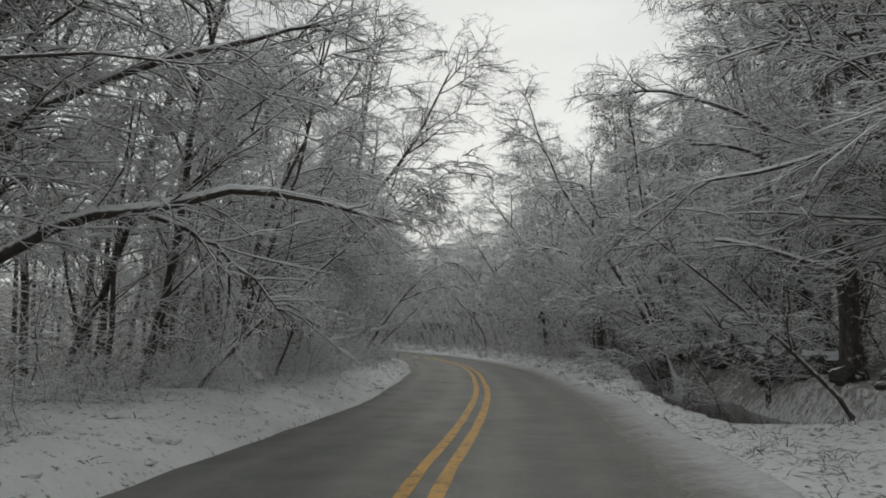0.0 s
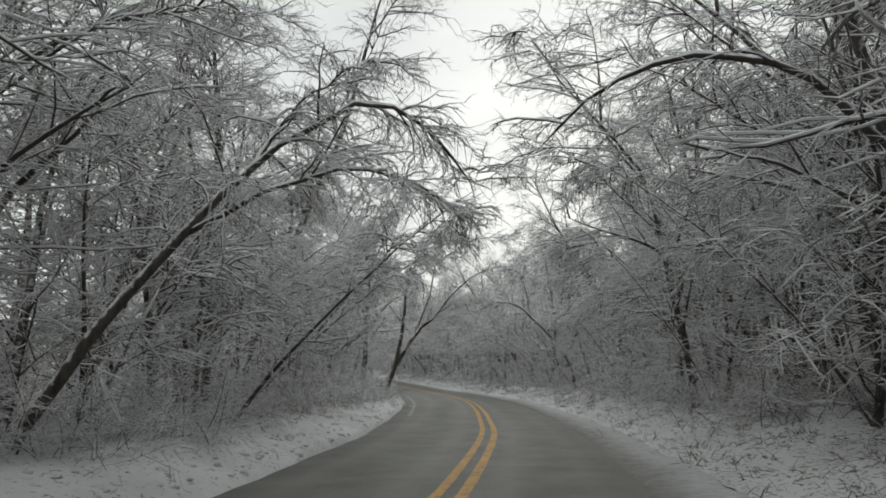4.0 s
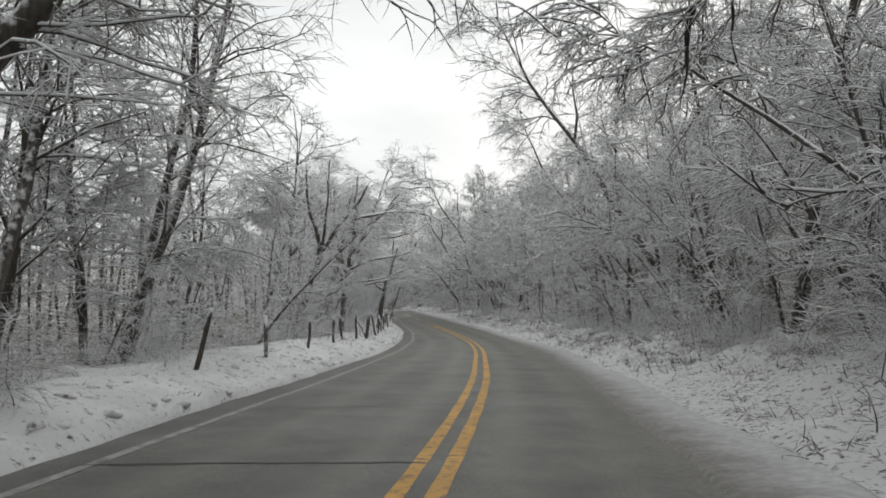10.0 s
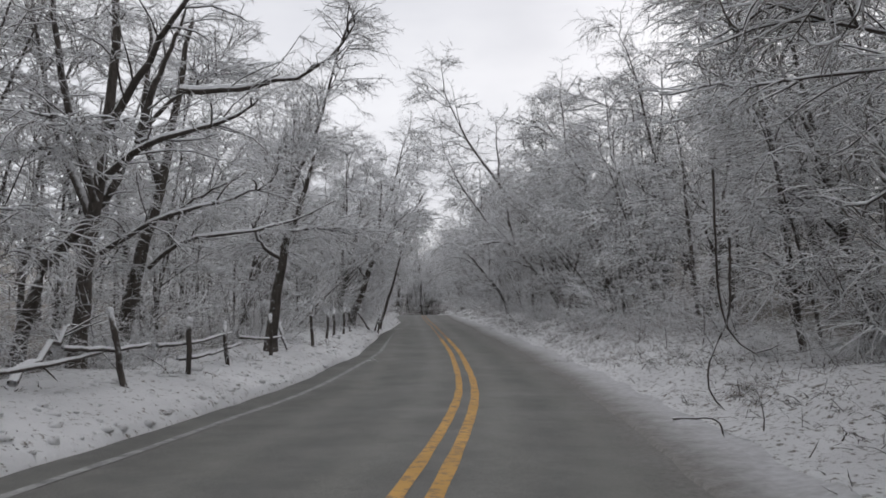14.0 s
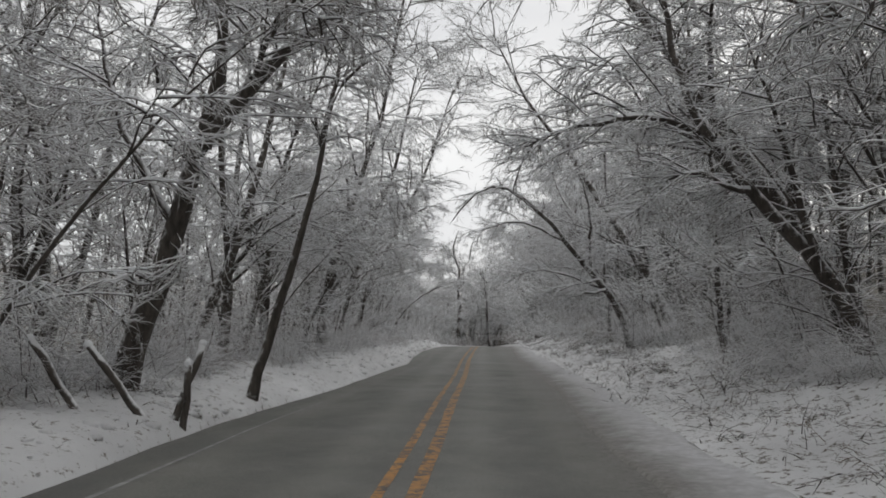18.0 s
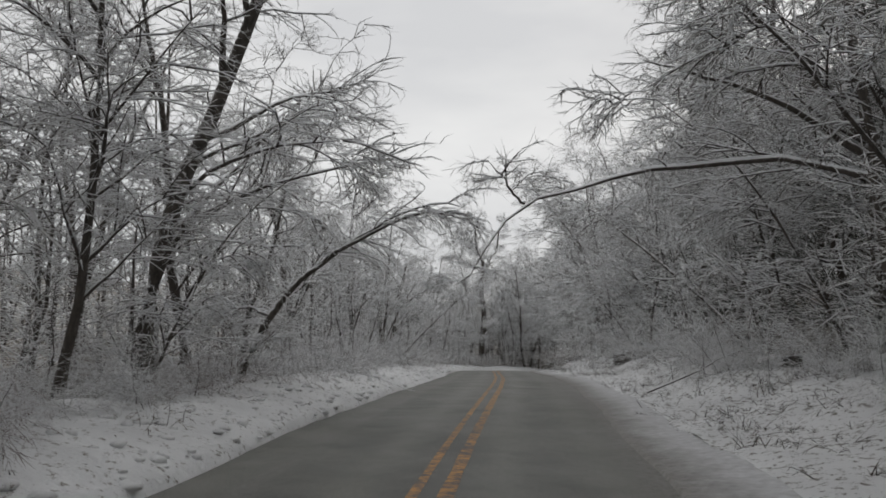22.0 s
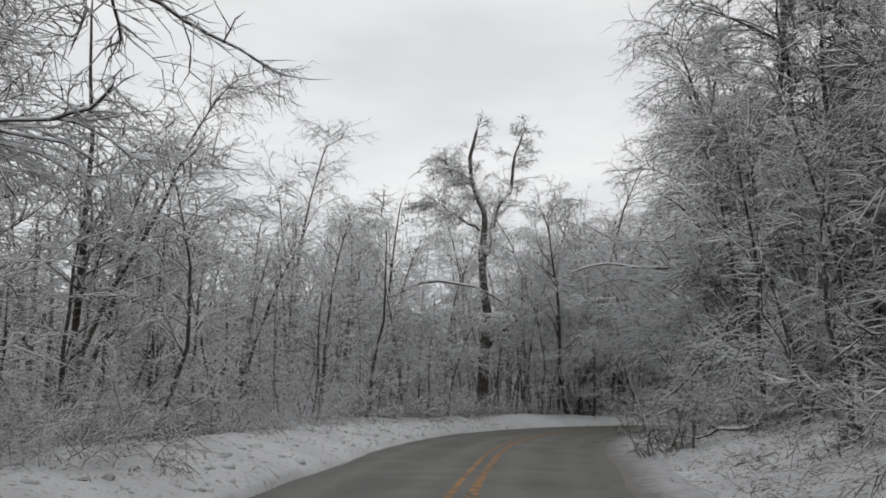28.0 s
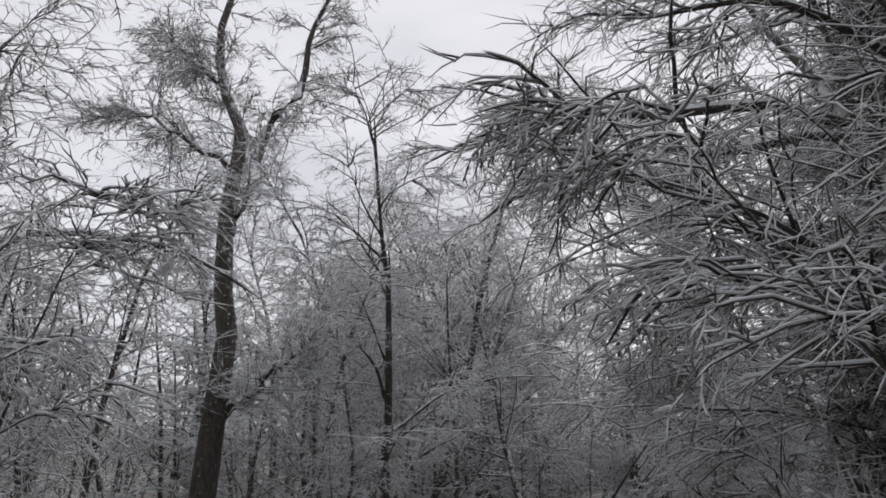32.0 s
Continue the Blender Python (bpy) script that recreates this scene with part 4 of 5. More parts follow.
# ---- single trees that stand out along the road ----
def smooth_line(points, k):
    p = np.array(points, float)
    p = np.concatenate([2 * p[:1] - p[1:2], p, 2 * p[-1:] - p[-2:-1]])
    c = catmull(p, 12)
    c = np.concatenate([c, p[-2:-1]])
    d = np.concatenate([[0], np.cumsum(np.linalg.norm(np.diff(c, axis=0), axis=1))])
    u = np.linspace(0, d[-1], k)
    return np.stack([np.interp(u, d, c[:, i]) for i in range(3)], -1)


def single_tree(name, trunk_line, girth, limb_lines, limb_girth, label, seed, branches=9, br_len=1.3, lets=6, twigs=4, droop=0.4, tip=0.2, twig_r=0.0075, dress_trunk=True, mat=None, wobble=0.02):
    """A tree after its own lines in the world: trunk, limbs with snow, crown."""
    rng = np.random.default_rng(seed)
    base = np.array(trunk_line[0], float)
    root = new(name)
    root.location = base
    trunk, fine, twig, snow = Soup(), Soup(), Soup(), Soup()
    tl = smooth_line(trunk_line, 16)
    tl[1:] += rng.normal(0, wobble, (15, 3))
    tl = tl - base
    tr = girth * (1 - (1 - tip) * np.linspace(0, 1, 16))
    tr[0] *= 1.4
    tl[0, 2] -= 0.3
    trunk.tubes(tl[None], tr[None], 9)
    tcap = Soup()
    snow_caps(tcap, tl[None, 1:], tr[None, 1:], 0.0, 5)
    t_ob = piece("trunk", trunk.mesh(name + "_trunk", BARK), root)
    piece("snow", tcap.mesh(name + "_trunk_snow", SNOWCAP), t_ob)
    lines = []
    for ln, g in zip(limb_lines, limb_girth):
        l = smooth_line(ln, 12) - base
        l[1:] += rng.normal(0, wobble, (11, 3))
        r = g * (1 - 0.8 * np.linspace(0, 1, 12))
        one, cap = Soup(), Soup()
        one.tubes(l[None], r[None], 7)
        snow_caps(cap, l[None], r[None], 0.018, 5)
        ob = piece("limb", one.mesh(name + "_limb", LIMB), root)
        piece("snow", cap.mesh(name + "_limb_snow", SNOWCAP), ob)
        lines.append(l)
    if dress_trunk:
        lines.append(tl[np.linspace(6, 15, 12).astype(int)])
    lp = np.stack(lines)
    dress((fine, twig, snow), lp, rng, branches, br_len, lets, 0.6, twigs, 0.38, droop, twig_r)
    ob = tagged(piece("branchwork", fine.mesh(name + "_branches", LIMB), root), kind="stuff")
    piece("snow", snow.mesh(name + "_snow", SNOWCAP), ob)
    tagged(piece("crown", twig.mesh(name + "_twigs", mat or TWIG), root), kind="stuff")
    return tagged(root, label, "tree")


def gz_at(x, y):
    s, lat = nearest(x, y)
    return float(np.interp(s, ARC, LINE[:, 2])[0] + ground(s, lat, np.array([x]), np.array([y]))[0])


def base_at(x, y):
    return (x, y, gz_at(x, y))


single_tree("limb_tree", [base_at(-7.6, 10.2), (-7.4, 10.3, 2.2), (-7.2, 10.2, 5), (-6.6, 10.4, 9)], 0.2,
            [[(-7.4, 10.3, 2.0), (-6.2, 10.4, 2.7), (-5.4, 10.5, 3.15), (-4.4, 10.6, 3.25), (-3.4, 10.7, 3.55), (-2.5, 10.8, 3.5), (-0.9, 11.0, 3.1)],
             [(-4.6, 10.6, 3.2), (-3.9, 10.9, 2.9), (-3.1, 11.2, 2.3), (-2.7, 11.3, 1.75)],
             [(-7.2, 10.3, 4), (-5.5, 10.8, 5.2), (-3.5, 11.2, 6.0), (-1.6, 11.6, 6.6)],
             [(-7.0, 10.3, 5.5), (-5.5, 9.4, 6.4), (-3.8, 8.8, 6.6), (-2.0, 8.8, 6.2)]], [0.12, 0.05, 0.09, 0.08],
            "dark roadside tree with a thick level limb carrying snow", 501, branches=18, br_len=1.6)
single_tree("bowed_sapling", [base_at(-4.6, 34.0), (-3.4, 34.4, 2.4), (-2.7, 34.7, 3.4), (-2.1, 34.9, 4.1), (-1.4, 35.2, 4.7), (-0.7, 35.3, 5.1), (0.1, 35.7, 4.9), (0.8, 36.1, 4.0)], 0.09,
            [[(-2.9, 34.7, 3.2), (-1.7, 34.5, 3.7), (-0.4, 34.4, 3.9), (0.6, 34.4, 3.5)], [(-2.1, 34.9, 4.1), (-1.7, 35.6, 5.2), (-0.9, 36.2, 6.1)]], [0.045, 0.04],
            "sapling bowed in an arch over the road by snow", 502, branches=18, br_len=1.2, lets=8, droop=0.9)
single_tree("arching_tree", [base_at(6.6, 36.2), (6.5, 36.2, 2.5), (6.2, 36.3, 5.0), (5.6, 36.4, 8.5)], 0.16,
            [[(6.4, 36.2, 4.2), (5.2, 36.4, 5.6), (3.6, 36.5, 5.95), (2.4, 36.8, 5.5), (1.6, 37, 4.8)], [(6.3, 36.3, 3.4), (5.0, 36.0, 4.1), (3.8, 35.7, 4.3)]], [0.08, 0.05],
            "roadside tree reaching a snowy limb over the verge", 503)
single_tree("leaning_tree", [base_at(-8.6, 69.3), (-8.1, 69.6, 1.9), (-7.5, 69.75, 3.0), (-6.6, 70.05, 4.3), (-5.7, 70.2, 5.1), (-4.6, 70.4, 6.6)], 0.2,
            [[(-6.5, 70.05, 4.5), (-5.5, 70.0, 5.05), (-4.3, 69.9, 4.95), (-3.5, 69.6, 4.5)], [(-8.2, 69.4, 1.4), (-7.6, 69.4, 3.7), (-7.4, 69.4, 5.6), (-7.0, 69.3, 8.5)],
             [(-7.2, 69.8, 3.4), (-6.4, 70.3, 5.4), (-5.9, 70.6, 7.4), (-5.8, 70.7, 9)], [(-5.9, 70.2, 5.0), (-4.4, 70.8, 6.0), (-3.0, 71.2, 6.2)], [(-4.9, 70.3, 6.2), (-3.6, 70.7, 7.4), (-2.2, 71.0, 8.0), (-0.8, 71.2, 8.1)], [(-5.8, 70.7, 8.2), (-4.4, 71.0, 9.3), (-2.9, 71.3, 9.9), (-1.4, 71.4, 9.9)], [(-7.2, 69.4, 7.4), (-6.2, 69.9, 9.2), (-5.0, 70.3, 10.6)]], [0.06, 0.15, 0.1, 0.06, 0.06, 0.06, 0.06],
            "thick dark trunk leaning to the road with snowy limbs", 504, branches=26, br_len=1.6, lets=8)
single_tree("leaning_tree", [base_at(-9.6, 68.3), (-9.5, 68.5, 3.0), (-9.5, 68.8, 6.0), (-9.0, 69.2, 10.5)], 0.17,
            [[(-9.5, 68.6, 4), (-8.2, 68.4, 5.6), (-6.8, 68.3, 6.4)], [(-9.5, 68.7, 5), (-10.8, 69, 6.8), (-11.6, 69.2, 8.8)]], [0.07, 0.07],
            "dark upright tree in a clump, snow on its bark", 505)
single_tree("limb_tree", [base_at(8.6, 17.0), (8.5, 16.9, 3), (8.2, 16.8, 7), (7.8, 16.8, 13)], 0.24,
            [[(8.4, 16.9, 3.8), (7.2, 16.4, 5.0), (5.8, 16.0, 5.6), (4.2, 15.8, 5.6)], [(8.3, 16.9, 5.0), (6.8, 17.4, 6.6), (5.0, 17.8, 7.4), (3.2, 18.0, 7.4)], [(8.2, 16.8, 6.4), (7.0, 15.6, 8.2), (5.4, 14.6, 9.0), (3.6, 14.0, 9.0)],
             [(8.1, 16.8, 8), (6.6, 17.6, 10), (5.0, 18.2, 11)], [(8.4, 16.9, 4.4), (9.4, 15.4, 6), (10, 14, 6.8)], [(8.2, 16.8, 6), (8.6, 18.6, 7.6), (8.6, 20.2, 8.4)], [(8.5, 17.0, 3.0), (6.7, 18.8, 3.9), (4.94, 19.88, 3.97), (4.05, 20.03, 3.84), (3.4, 20.15, 3.66)]], [0.09, 0.09, 0.08, 0.07, 0.08, 0.08, 0.075],
            "large tree above the stream with snowy limbs to the road", 518, branches=20, br_len=1.6, lets=8)
single_tree("arching_tree", [base_at(2.4, 72.4), (2.1, 72.4, 2.3), (1.0, 72.6, 3.9), (-0.2, 71.8, 5.1), (-1.1, 71.2, 5.8), (-2.3, 71.0, 5.9), (-3.1, 71.0, 5.4)], 0.115,
            [[(1.3, 72.5, 3.5), (1.2, 72.8, 5.5), (0.9, 73.2, 8), (0.3, 73.4, 10.5)], [(0.4, 72.3, 4.6), (-0.8, 72.8, 5.0), (-1.6, 73.2, 4.6)], [(1.9, 72.4, 2.8), (3.0, 72.2, 5), (3.6, 72, 8)]], [0.09, 0.04, 0.09],
            "bent tree arching its snowy limb towards the road", 506, branches=16)
single_tree("forked_tree", [base_at(-18.3, 95.3), (-17.7, 95.4, 2.4), (-17.4, 95.5, 3.2), (-16.9, 95.5, 4.4), (-16.3, 95.6, 5.3), (-15.5, 95.8, 6.3), (-14.8, 96, 7.6)], 0.2,
            [[(-16.3, 95.6, 5.3), (-15.2, 95.8, 5.8), (-13.6, 96.0, 6.0), (-12.1, 96.1, 5.8), (-10.9, 96.2, 5.1)], [(-17.2, 95.5, 3.6), (-17.0, 95.4, 4.8), (-17.4, 95.0, 6.3), (-17.6, 95, 8.5)], [(-17, 95.5, 4), (-16.6, 95.2, 6), (-16.4, 95, 8.6)]], [0.085, 0.12, 0.08],
            "dark forked tree spreading snowy limbs over the verge", 507, branches=11, br_len=1.2, lets=5)
single_tree("forked_tree", [base_at(-19.7, 103.4), (-19.3, 103.3, 4.0), (-18.9, 103.2, 5.9), (-18.7, 103.0, 8.0), (-18.6, 103, 9.6)], 0.16,
            [[(-19.2, 103.3, 4.0), (-17.5, 102.9, 4.5), (-16.0, 102.9, 4.7), (-15.1, 102.7, 5.0)], [(-19.3, 103.5, 2.7), (-18.0, 103.4, 3.2), (-16.7, 103.3, 3.4), (-15.4, 103.2, 3.6)],
             [(-19.3, 103.3, 3.6), (-19.8, 102.8, 6.2), (-19.8, 102.5, 9)], [(-19.1, 103.2, 4.8), (-17.4, 103.1, 6.7), (-16.0, 103.0, 8.2)], [(-19.4, 103.4, 3.2), (-20.4, 103.2, 5.4), (-21, 103, 8.4)]], [0.08, 0.06, 0.1, 0.09, 0.09],
            "many-stemmed tree behind the fence with a long low limb", 508, branches=10, br_len=1.2, lets=5)
single_tree("limb_tree", [base_at(-58.4, 185.2), (-58.0, 185.2, 4.5), (-57.6, 185.2, 6.4), (-57.3, 185.2, 7.6), (-56.9, 185.2, 9.5)], 0.17,
            [[(-57.7, 185.3, 6.4), (-56.5, 185.8, 7.3), (-55.6, 186.3, 7.8), (-55.0, 186.8, 7.7), (-54.4, 187.2, 7.2)], [(-57.9, 185.2, 5), (-56.8, 186.4, 6.2), (-55.9, 187.6, 6.6)]], [0.08, 0.05],
            "roadside tree with a long curved limb against the sky", 516, branches=18, br_len=1.4, lets=8)
single_tree("leaning_tree", [base_at(-32.0, 132.2), (-31.5, 132.9, 3.2), (-30.9, 133.6, 6.6), (-30.4, 134.4, 11.5)], 0.14,
            [[(-31.3, 133.2, 4.6), (-30.0, 133.8, 5.6), (-28.6, 134.4, 5.8)], [(-31.0, 133.5, 6.0), (-32.0, 134.2, 8.4), (-32.4, 134.6, 10.8)]], [0.07, 0.08],
            "tall dark trunk leaning over the snowy thicket", 509)
single_tree("bowed_tree", [base_at(-24.6, 144.6), (-25.0, 143.8, 3.6), (-25.8, 142.5, 5.0), (-26.3, 141.4, 5.95), (-27.1, 140.0, 6.8), (-27.7, 139.1, 6.5), (-28.2, 138.5, 5.5)], 0.12,
            [[(-25.1, 143.6, 3.9), (-26.0, 142.6, 4.3), (-27.0, 141.8, 4.5), (-27.8, 141.4, 4.0)], [(-25.5, 143.0, 4.6), (-25.3, 142.4, 6.4), (-25.6, 141.6, 8.0)], [(-26.0, 142.0, 5.4), (-27.2, 140.9, 5.9), (-28.4, 140.2, 5.5)], [(-25.2, 142.9, 4.2), (-25.75, 141.9, 3.95), (-26.13, 141.51, 3.78), (-26.43, 141.34, 3.76)], [(-25.1, 143.3, 3.9), (-25.66, 142.0, 3.68), (-25.91, 141.69, 3.5), (-26.19, 141.55, 3.36)]], [0.05, 0.06, 0.05, 0.045, 0.05],
            "tall tree bowed over the road, twigs hanging in snow", 510, branches=13, br_len=0.8, lets=7, droop=0.6, twig_r=0.006)
single_tree("limb_tree", [base_at(-30.6, 161.4), (-30.7, 161.3, 3), (-30.9, 161.1, 6), (-31.3, 161.0, 10.5)], 0.2,
            [[(-30.9, 161.1, 6.2), (-32.5, 161.4, 6.85), (-34.12, 161.3, 6.88), (-34.91, 160.62, 6.74), (-35.63, 159.98, 6.42), (-35.99, 159.54, 6.24), (-36.33, 159.11, 6.03), (-36.54, 158.74, 5.9), (-36.73, 158.43, 5.57), (-36.94, 158.09, 5.35), (-36.94, 157.92, 4.93), (-36.99, 157.7, 4.59), (-37.08, 157.45, 4.27)],
             [(-36.5, 158.66, 5.88), (-36.61, 158.31, 6.05), (-36.65, 158.13, 6.25), (-36.85, 157.85, 6.5)], [(-31, 161.1, 6.6), (-32.6, 160.4, 7.8), (-34.6, 159.6, 8.6)]], [0.07, 0.03, 0.08],
            "tree with a long dark limb over the road, snow on top", 511, branches=6, br_len=0.7)
single_tree("bowed_sapling", [base_at(-42.75, 157.8), (-42.19, 157.8, 3.49), (-41.68, 157.95, 4.21), (-41.23, 158.11, 4.76), (-40.51, 158.43, 5.31), (-39.8, 158.78, 5.76), (-39.15, 159.13, 6.01), (-38.53, 159.51, 6.02), (-38.23, 159.74, 5.84)], 0.085,
            [[(-41.23, 158.11, 4.76), (-40.35, 158.52, 5.45), (-39.58, 158.89, 5.99), (-38.83, 159.3, 6.23), (-38.34, 159.62, 6.16)], [(-41.9, 157.9, 3.9), (-42.6, 157.9, 4.1), (-43.4, 157.9, 4.05)]], [0.05, 0.035],
            "slim tree bowed in a long arch under snow", 512, branches=14, br_len=0.9, lets=7, droop=0.8, twig_r=0.006)
single_tree("leaning_tree", [base_at(-27.6, 127.2), (-26.93, 127.31, 3.04), (-26.32, 127.37, 4.76), (-25.75, 127.74, 5.81), (-25.26, 128.13, 6.48), (-24.66, 128.56, 7.25), (-24.0, 129.0, 8.6)], 0.2,
            [[(-26.3, 127.37, 4.8), (-26.03, 127.33, 5.98), (-25.9, 127.25, 6.96), (-25.8, 127.2, 9.0)], [(-26.7, 127.3, 3.7), (-27.6, 127.0, 5.2), (-28.2, 126.8, 7.2)], [(-25.8, 127.7, 5.8), (-24.9, 127.4, 6.6), (-24.0, 127.2, 7.0)]], [0.12, 0.08, 0.05],
            "thick dark trunk leaning to the road with snowy limbs", 519, branches=20, br_len=1.4, lets=8)
single_tree("slender_tree", [base_at(-27.0, 129.3), (-26.23, 129.45, 3.51), (-25.72, 129.58, 5.91), (-25.44, 129.64, 6.48), (-24.87, 129.89, 6.91)], 0.09,
            [[(-25.75, 129.58, 5.8), (-25.6, 129.7, 6.9), (-25.5, 129.8, 8.2)]], [0.045], "slender bare tree leaning out over the bank", 520, branches=9, br_len=0.8)
single_tree("leaning_tree", [base_at(-17.9, 133.5), (-18.45, 133.05, 3.06), (-19.11, 132.54, 4.03), (-19.72, 132.31, 4.87), (-20.12, 132.21, 5.56), (-20.5, 132.05, 6.74), (-20.7, 131.9, 8.4)], 0.15,
            [[(-20.04, 132.27, 5.43), (-20.89, 131.99, 5.8), (-22.04, 131.61, 5.71), (-23.15, 131.3, 5.33)], [(-19.47, 132.28, 4.47), (-20.33, 131.77, 4.73), (-21.15, 131.43, 4.1)], [(-18.6, 132.9, 3.2), (-18.9, 132.2, 5.0), (-19.4, 131.8, 7.0)]], [0.07, 0.05, 0.07],
            "leaning tree on the verge with white-edged trunk and limbs", 521, branches=20, br_len=1.3, lets=8)
single_tree("leaning_tree", [base_at(-37.66, 143.50), (-36.95, 143.64, 3.45), (-36.28, 143.87, 4.37), (-35.19, 144.26, 5.76), (-34.43, 144.56, 6.56), (-33.69, 144.89, 7.14), (-32.86, 145.29, 7.61), (-32.31, 145.61, 7.67)], 0.11,
            [[(-36.4, 143.83, 4.2), (-36.2, 143.83, 4.83), (-36.0, 143.82, 5.52), (-35.48, 143.96, 6.44)], [(-35.19, 144.26, 5.76), (-34.38, 144.71, 5.88), (-33.6, 145.22, 5.66)], [(-35.41, 144.18, 5.47), (-34.9, 144.21, 6.9), (-34.7, 144.08, 8.27)]], [0.05, 0.04, 0.05],
            "slim tree leaning towards the road in a snowy arch", 522, branches=14, br_len=1.2, lets=8, droop=0.6)
single_tree("limb_tree", [base_at(8.8, 7.6), (8.7, 7.7, 3), (8.4, 7.9, 6), (8.0, 8.2, 11)], 0.2,
            [[(8.6, 7.8, 3.6), (7.0, 9.0, 4.3), (5.62, 9.86, 4.18), (4.9, 10.4, 4.0), (4.24, 10.88, 3.87), (3.3, 11.5, 3.74)], [(8.5, 7.9, 4.6), (7.4, 10.2, 5.8), (6.0, 12.0, 6.4), (4.6, 13.4, 6.5)], [(8.4, 8.0, 6), (6.8, 9.4, 7.6), (5.2, 10.6, 8.2), (3.6, 11.6, 8.0)]], [0.08, 0.08, 0.08],
            "roadside tree reaching long level limbs with snow", 523, branches=18, br_len=1.6, lets=8)
single_tree("leaning_tree", [base_at(-21.32, 103.36), (-20.79, 103.5, 2.4), (-20.22, 103.67, 3.04), (-19.48, 103.88, 3.96), (-19.0, 103.98, 4.98), (-18.42, 104.15, 5.63), (-18.01, 104.29, 5.9)], 0.15,
            [[(-19.0, 103.98, 4.98), (-18.6, 104.02, 6.17), (-18.17, 104.1, 7.14), (-18.05, 104.1, 7.57)], [(-18.22, 104.21, 5.85), (-17.02, 104.71, 5.9), (-16.01, 105.1, 6.17), (-15.39, 105.31, 6.66), (-14.96, 105.41, 7.36)], [(-19.05, 103.97, 4.88), (-18.65, 104.14, 4.88), (-18.1, 104.37, 4.88)]], [0.09, 0.07, 0.05],
            "bare dark tree leaning behind the fence, snow along its limbs", 524, branches=10, br_len=1.2, lets=4, droop=0.3)
single_tree("forked_tree", [base_at(-22.97, 107.57), (-22.42, 107.65, 3.13), (-21.97, 107.68, 4.54), (-21.65, 107.65, 6.1), (-21.26, 107.63, 7.79), (-20.94, 107.59, 9.49)], 0.2,
            [[(-22.27, 107.74, 2.78), (-21.49, 108.0, 3.42), (-20.17, 108.53, 3.67), (-18.85, 109.05, 3.98), (-17.65, 109.49, 4.58)], [(-21.86, 107.79, 3.98), (-21.06, 108.07, 4.55), (-20.39, 108.31, 4.9), (-19.79, 108.52, 5.28)], [(-21.9, 107.68, 4.83), (-22.23, 107.38, 6.38), (-22.04, 107.28, 8.07), (-22.06, 107.13, 9.35)]], [0.07, 0.06, 0.12],
            "tall forked tree behind the fence with a long low limb", 525, branches=9, br_len=1.3, lets=4, droop=0.3)
single_tree("forked_tree", [base_at(-20.06, 109.87), (-19.81, 109.87, 2.78), (-19.57, 109.87, 3.67), (-19.12, 109.93, 4.86), (-18.8, 109.94, 6.05)], 0.17,
            [[(-19.73, 109.87, 3.08), (-20.14, 109.67, 3.37), (-20.52, 109.41, 4.27)], [(-19.5, 109.89, 3.82), (-18.74, 110.2, 3.9), (-17.92, 110.56, 3.75)]], [0.08, 0.06],
            "stout tree behind the fence under a white crown", 526, branches=16, br_len=1.5, lets=8, droop=0.6)
# bend: twisted double tree and its neighbours
single_tree("twisted_tree", [base_at(-71.4, 221.6), (-71.0, 221.5, 5.5), (-70.8, 221.4, 9.0), (-71.0, 221.3, 12.0), (-70.9, 221.2, 14.5), (-71.7, 221.2, 17.0), (-71.2, 221.0, 20.5)], 0.36,
            [[(-71.0, 221.4, 11.5), (-70.3, 221.6, 13.0), (-70.4, 221.7, 14.6), (-69.4, 221.9, 16.2), (-69.0, 222.0, 18.2), (-68.6, 222, 19.6)],
             [(-70.9, 221.4, 6.6), (-70.0, 221.7, 7.4), (-68.9, 222.1, 8.4)], [(-71.2, 221.3, 13.5), (-72.6, 221.0, 14.6), (-74.2, 220.6, 15.6), (-75.4, 220.2, 15.4)],
             [(-71.4, 221.2, 16), (-72.8, 221, 17.4), (-74, 220.8, 18.6)]], [0.2, 0.16, 0.1, 0.07],
            "tall twisted double-stemmed tree at the bend", 513, branches=46, br_len=1.4, lets=8, twig_r=0.012, droop=0.25, wobble=0.09)
single_tree("bowed_tree", [base_at(-76.2, 212.6), (-75.4, 213.6, 5.6), (-74.0, 215.0, 8.4), (-71.8, 216.7, 9.9), (-69.6, 218.0, 9.6), (-68.2, 219.0, 8.7)], 0.17,
            [[(-75, 214, 6.4), (-74.6, 214, 9.4), (-74.2, 214, 12.0)]], [0.09], "tree bowed in a white arch before the bend", 514, branches=18, lets=8, droop=0.7, twig_r=0.013)
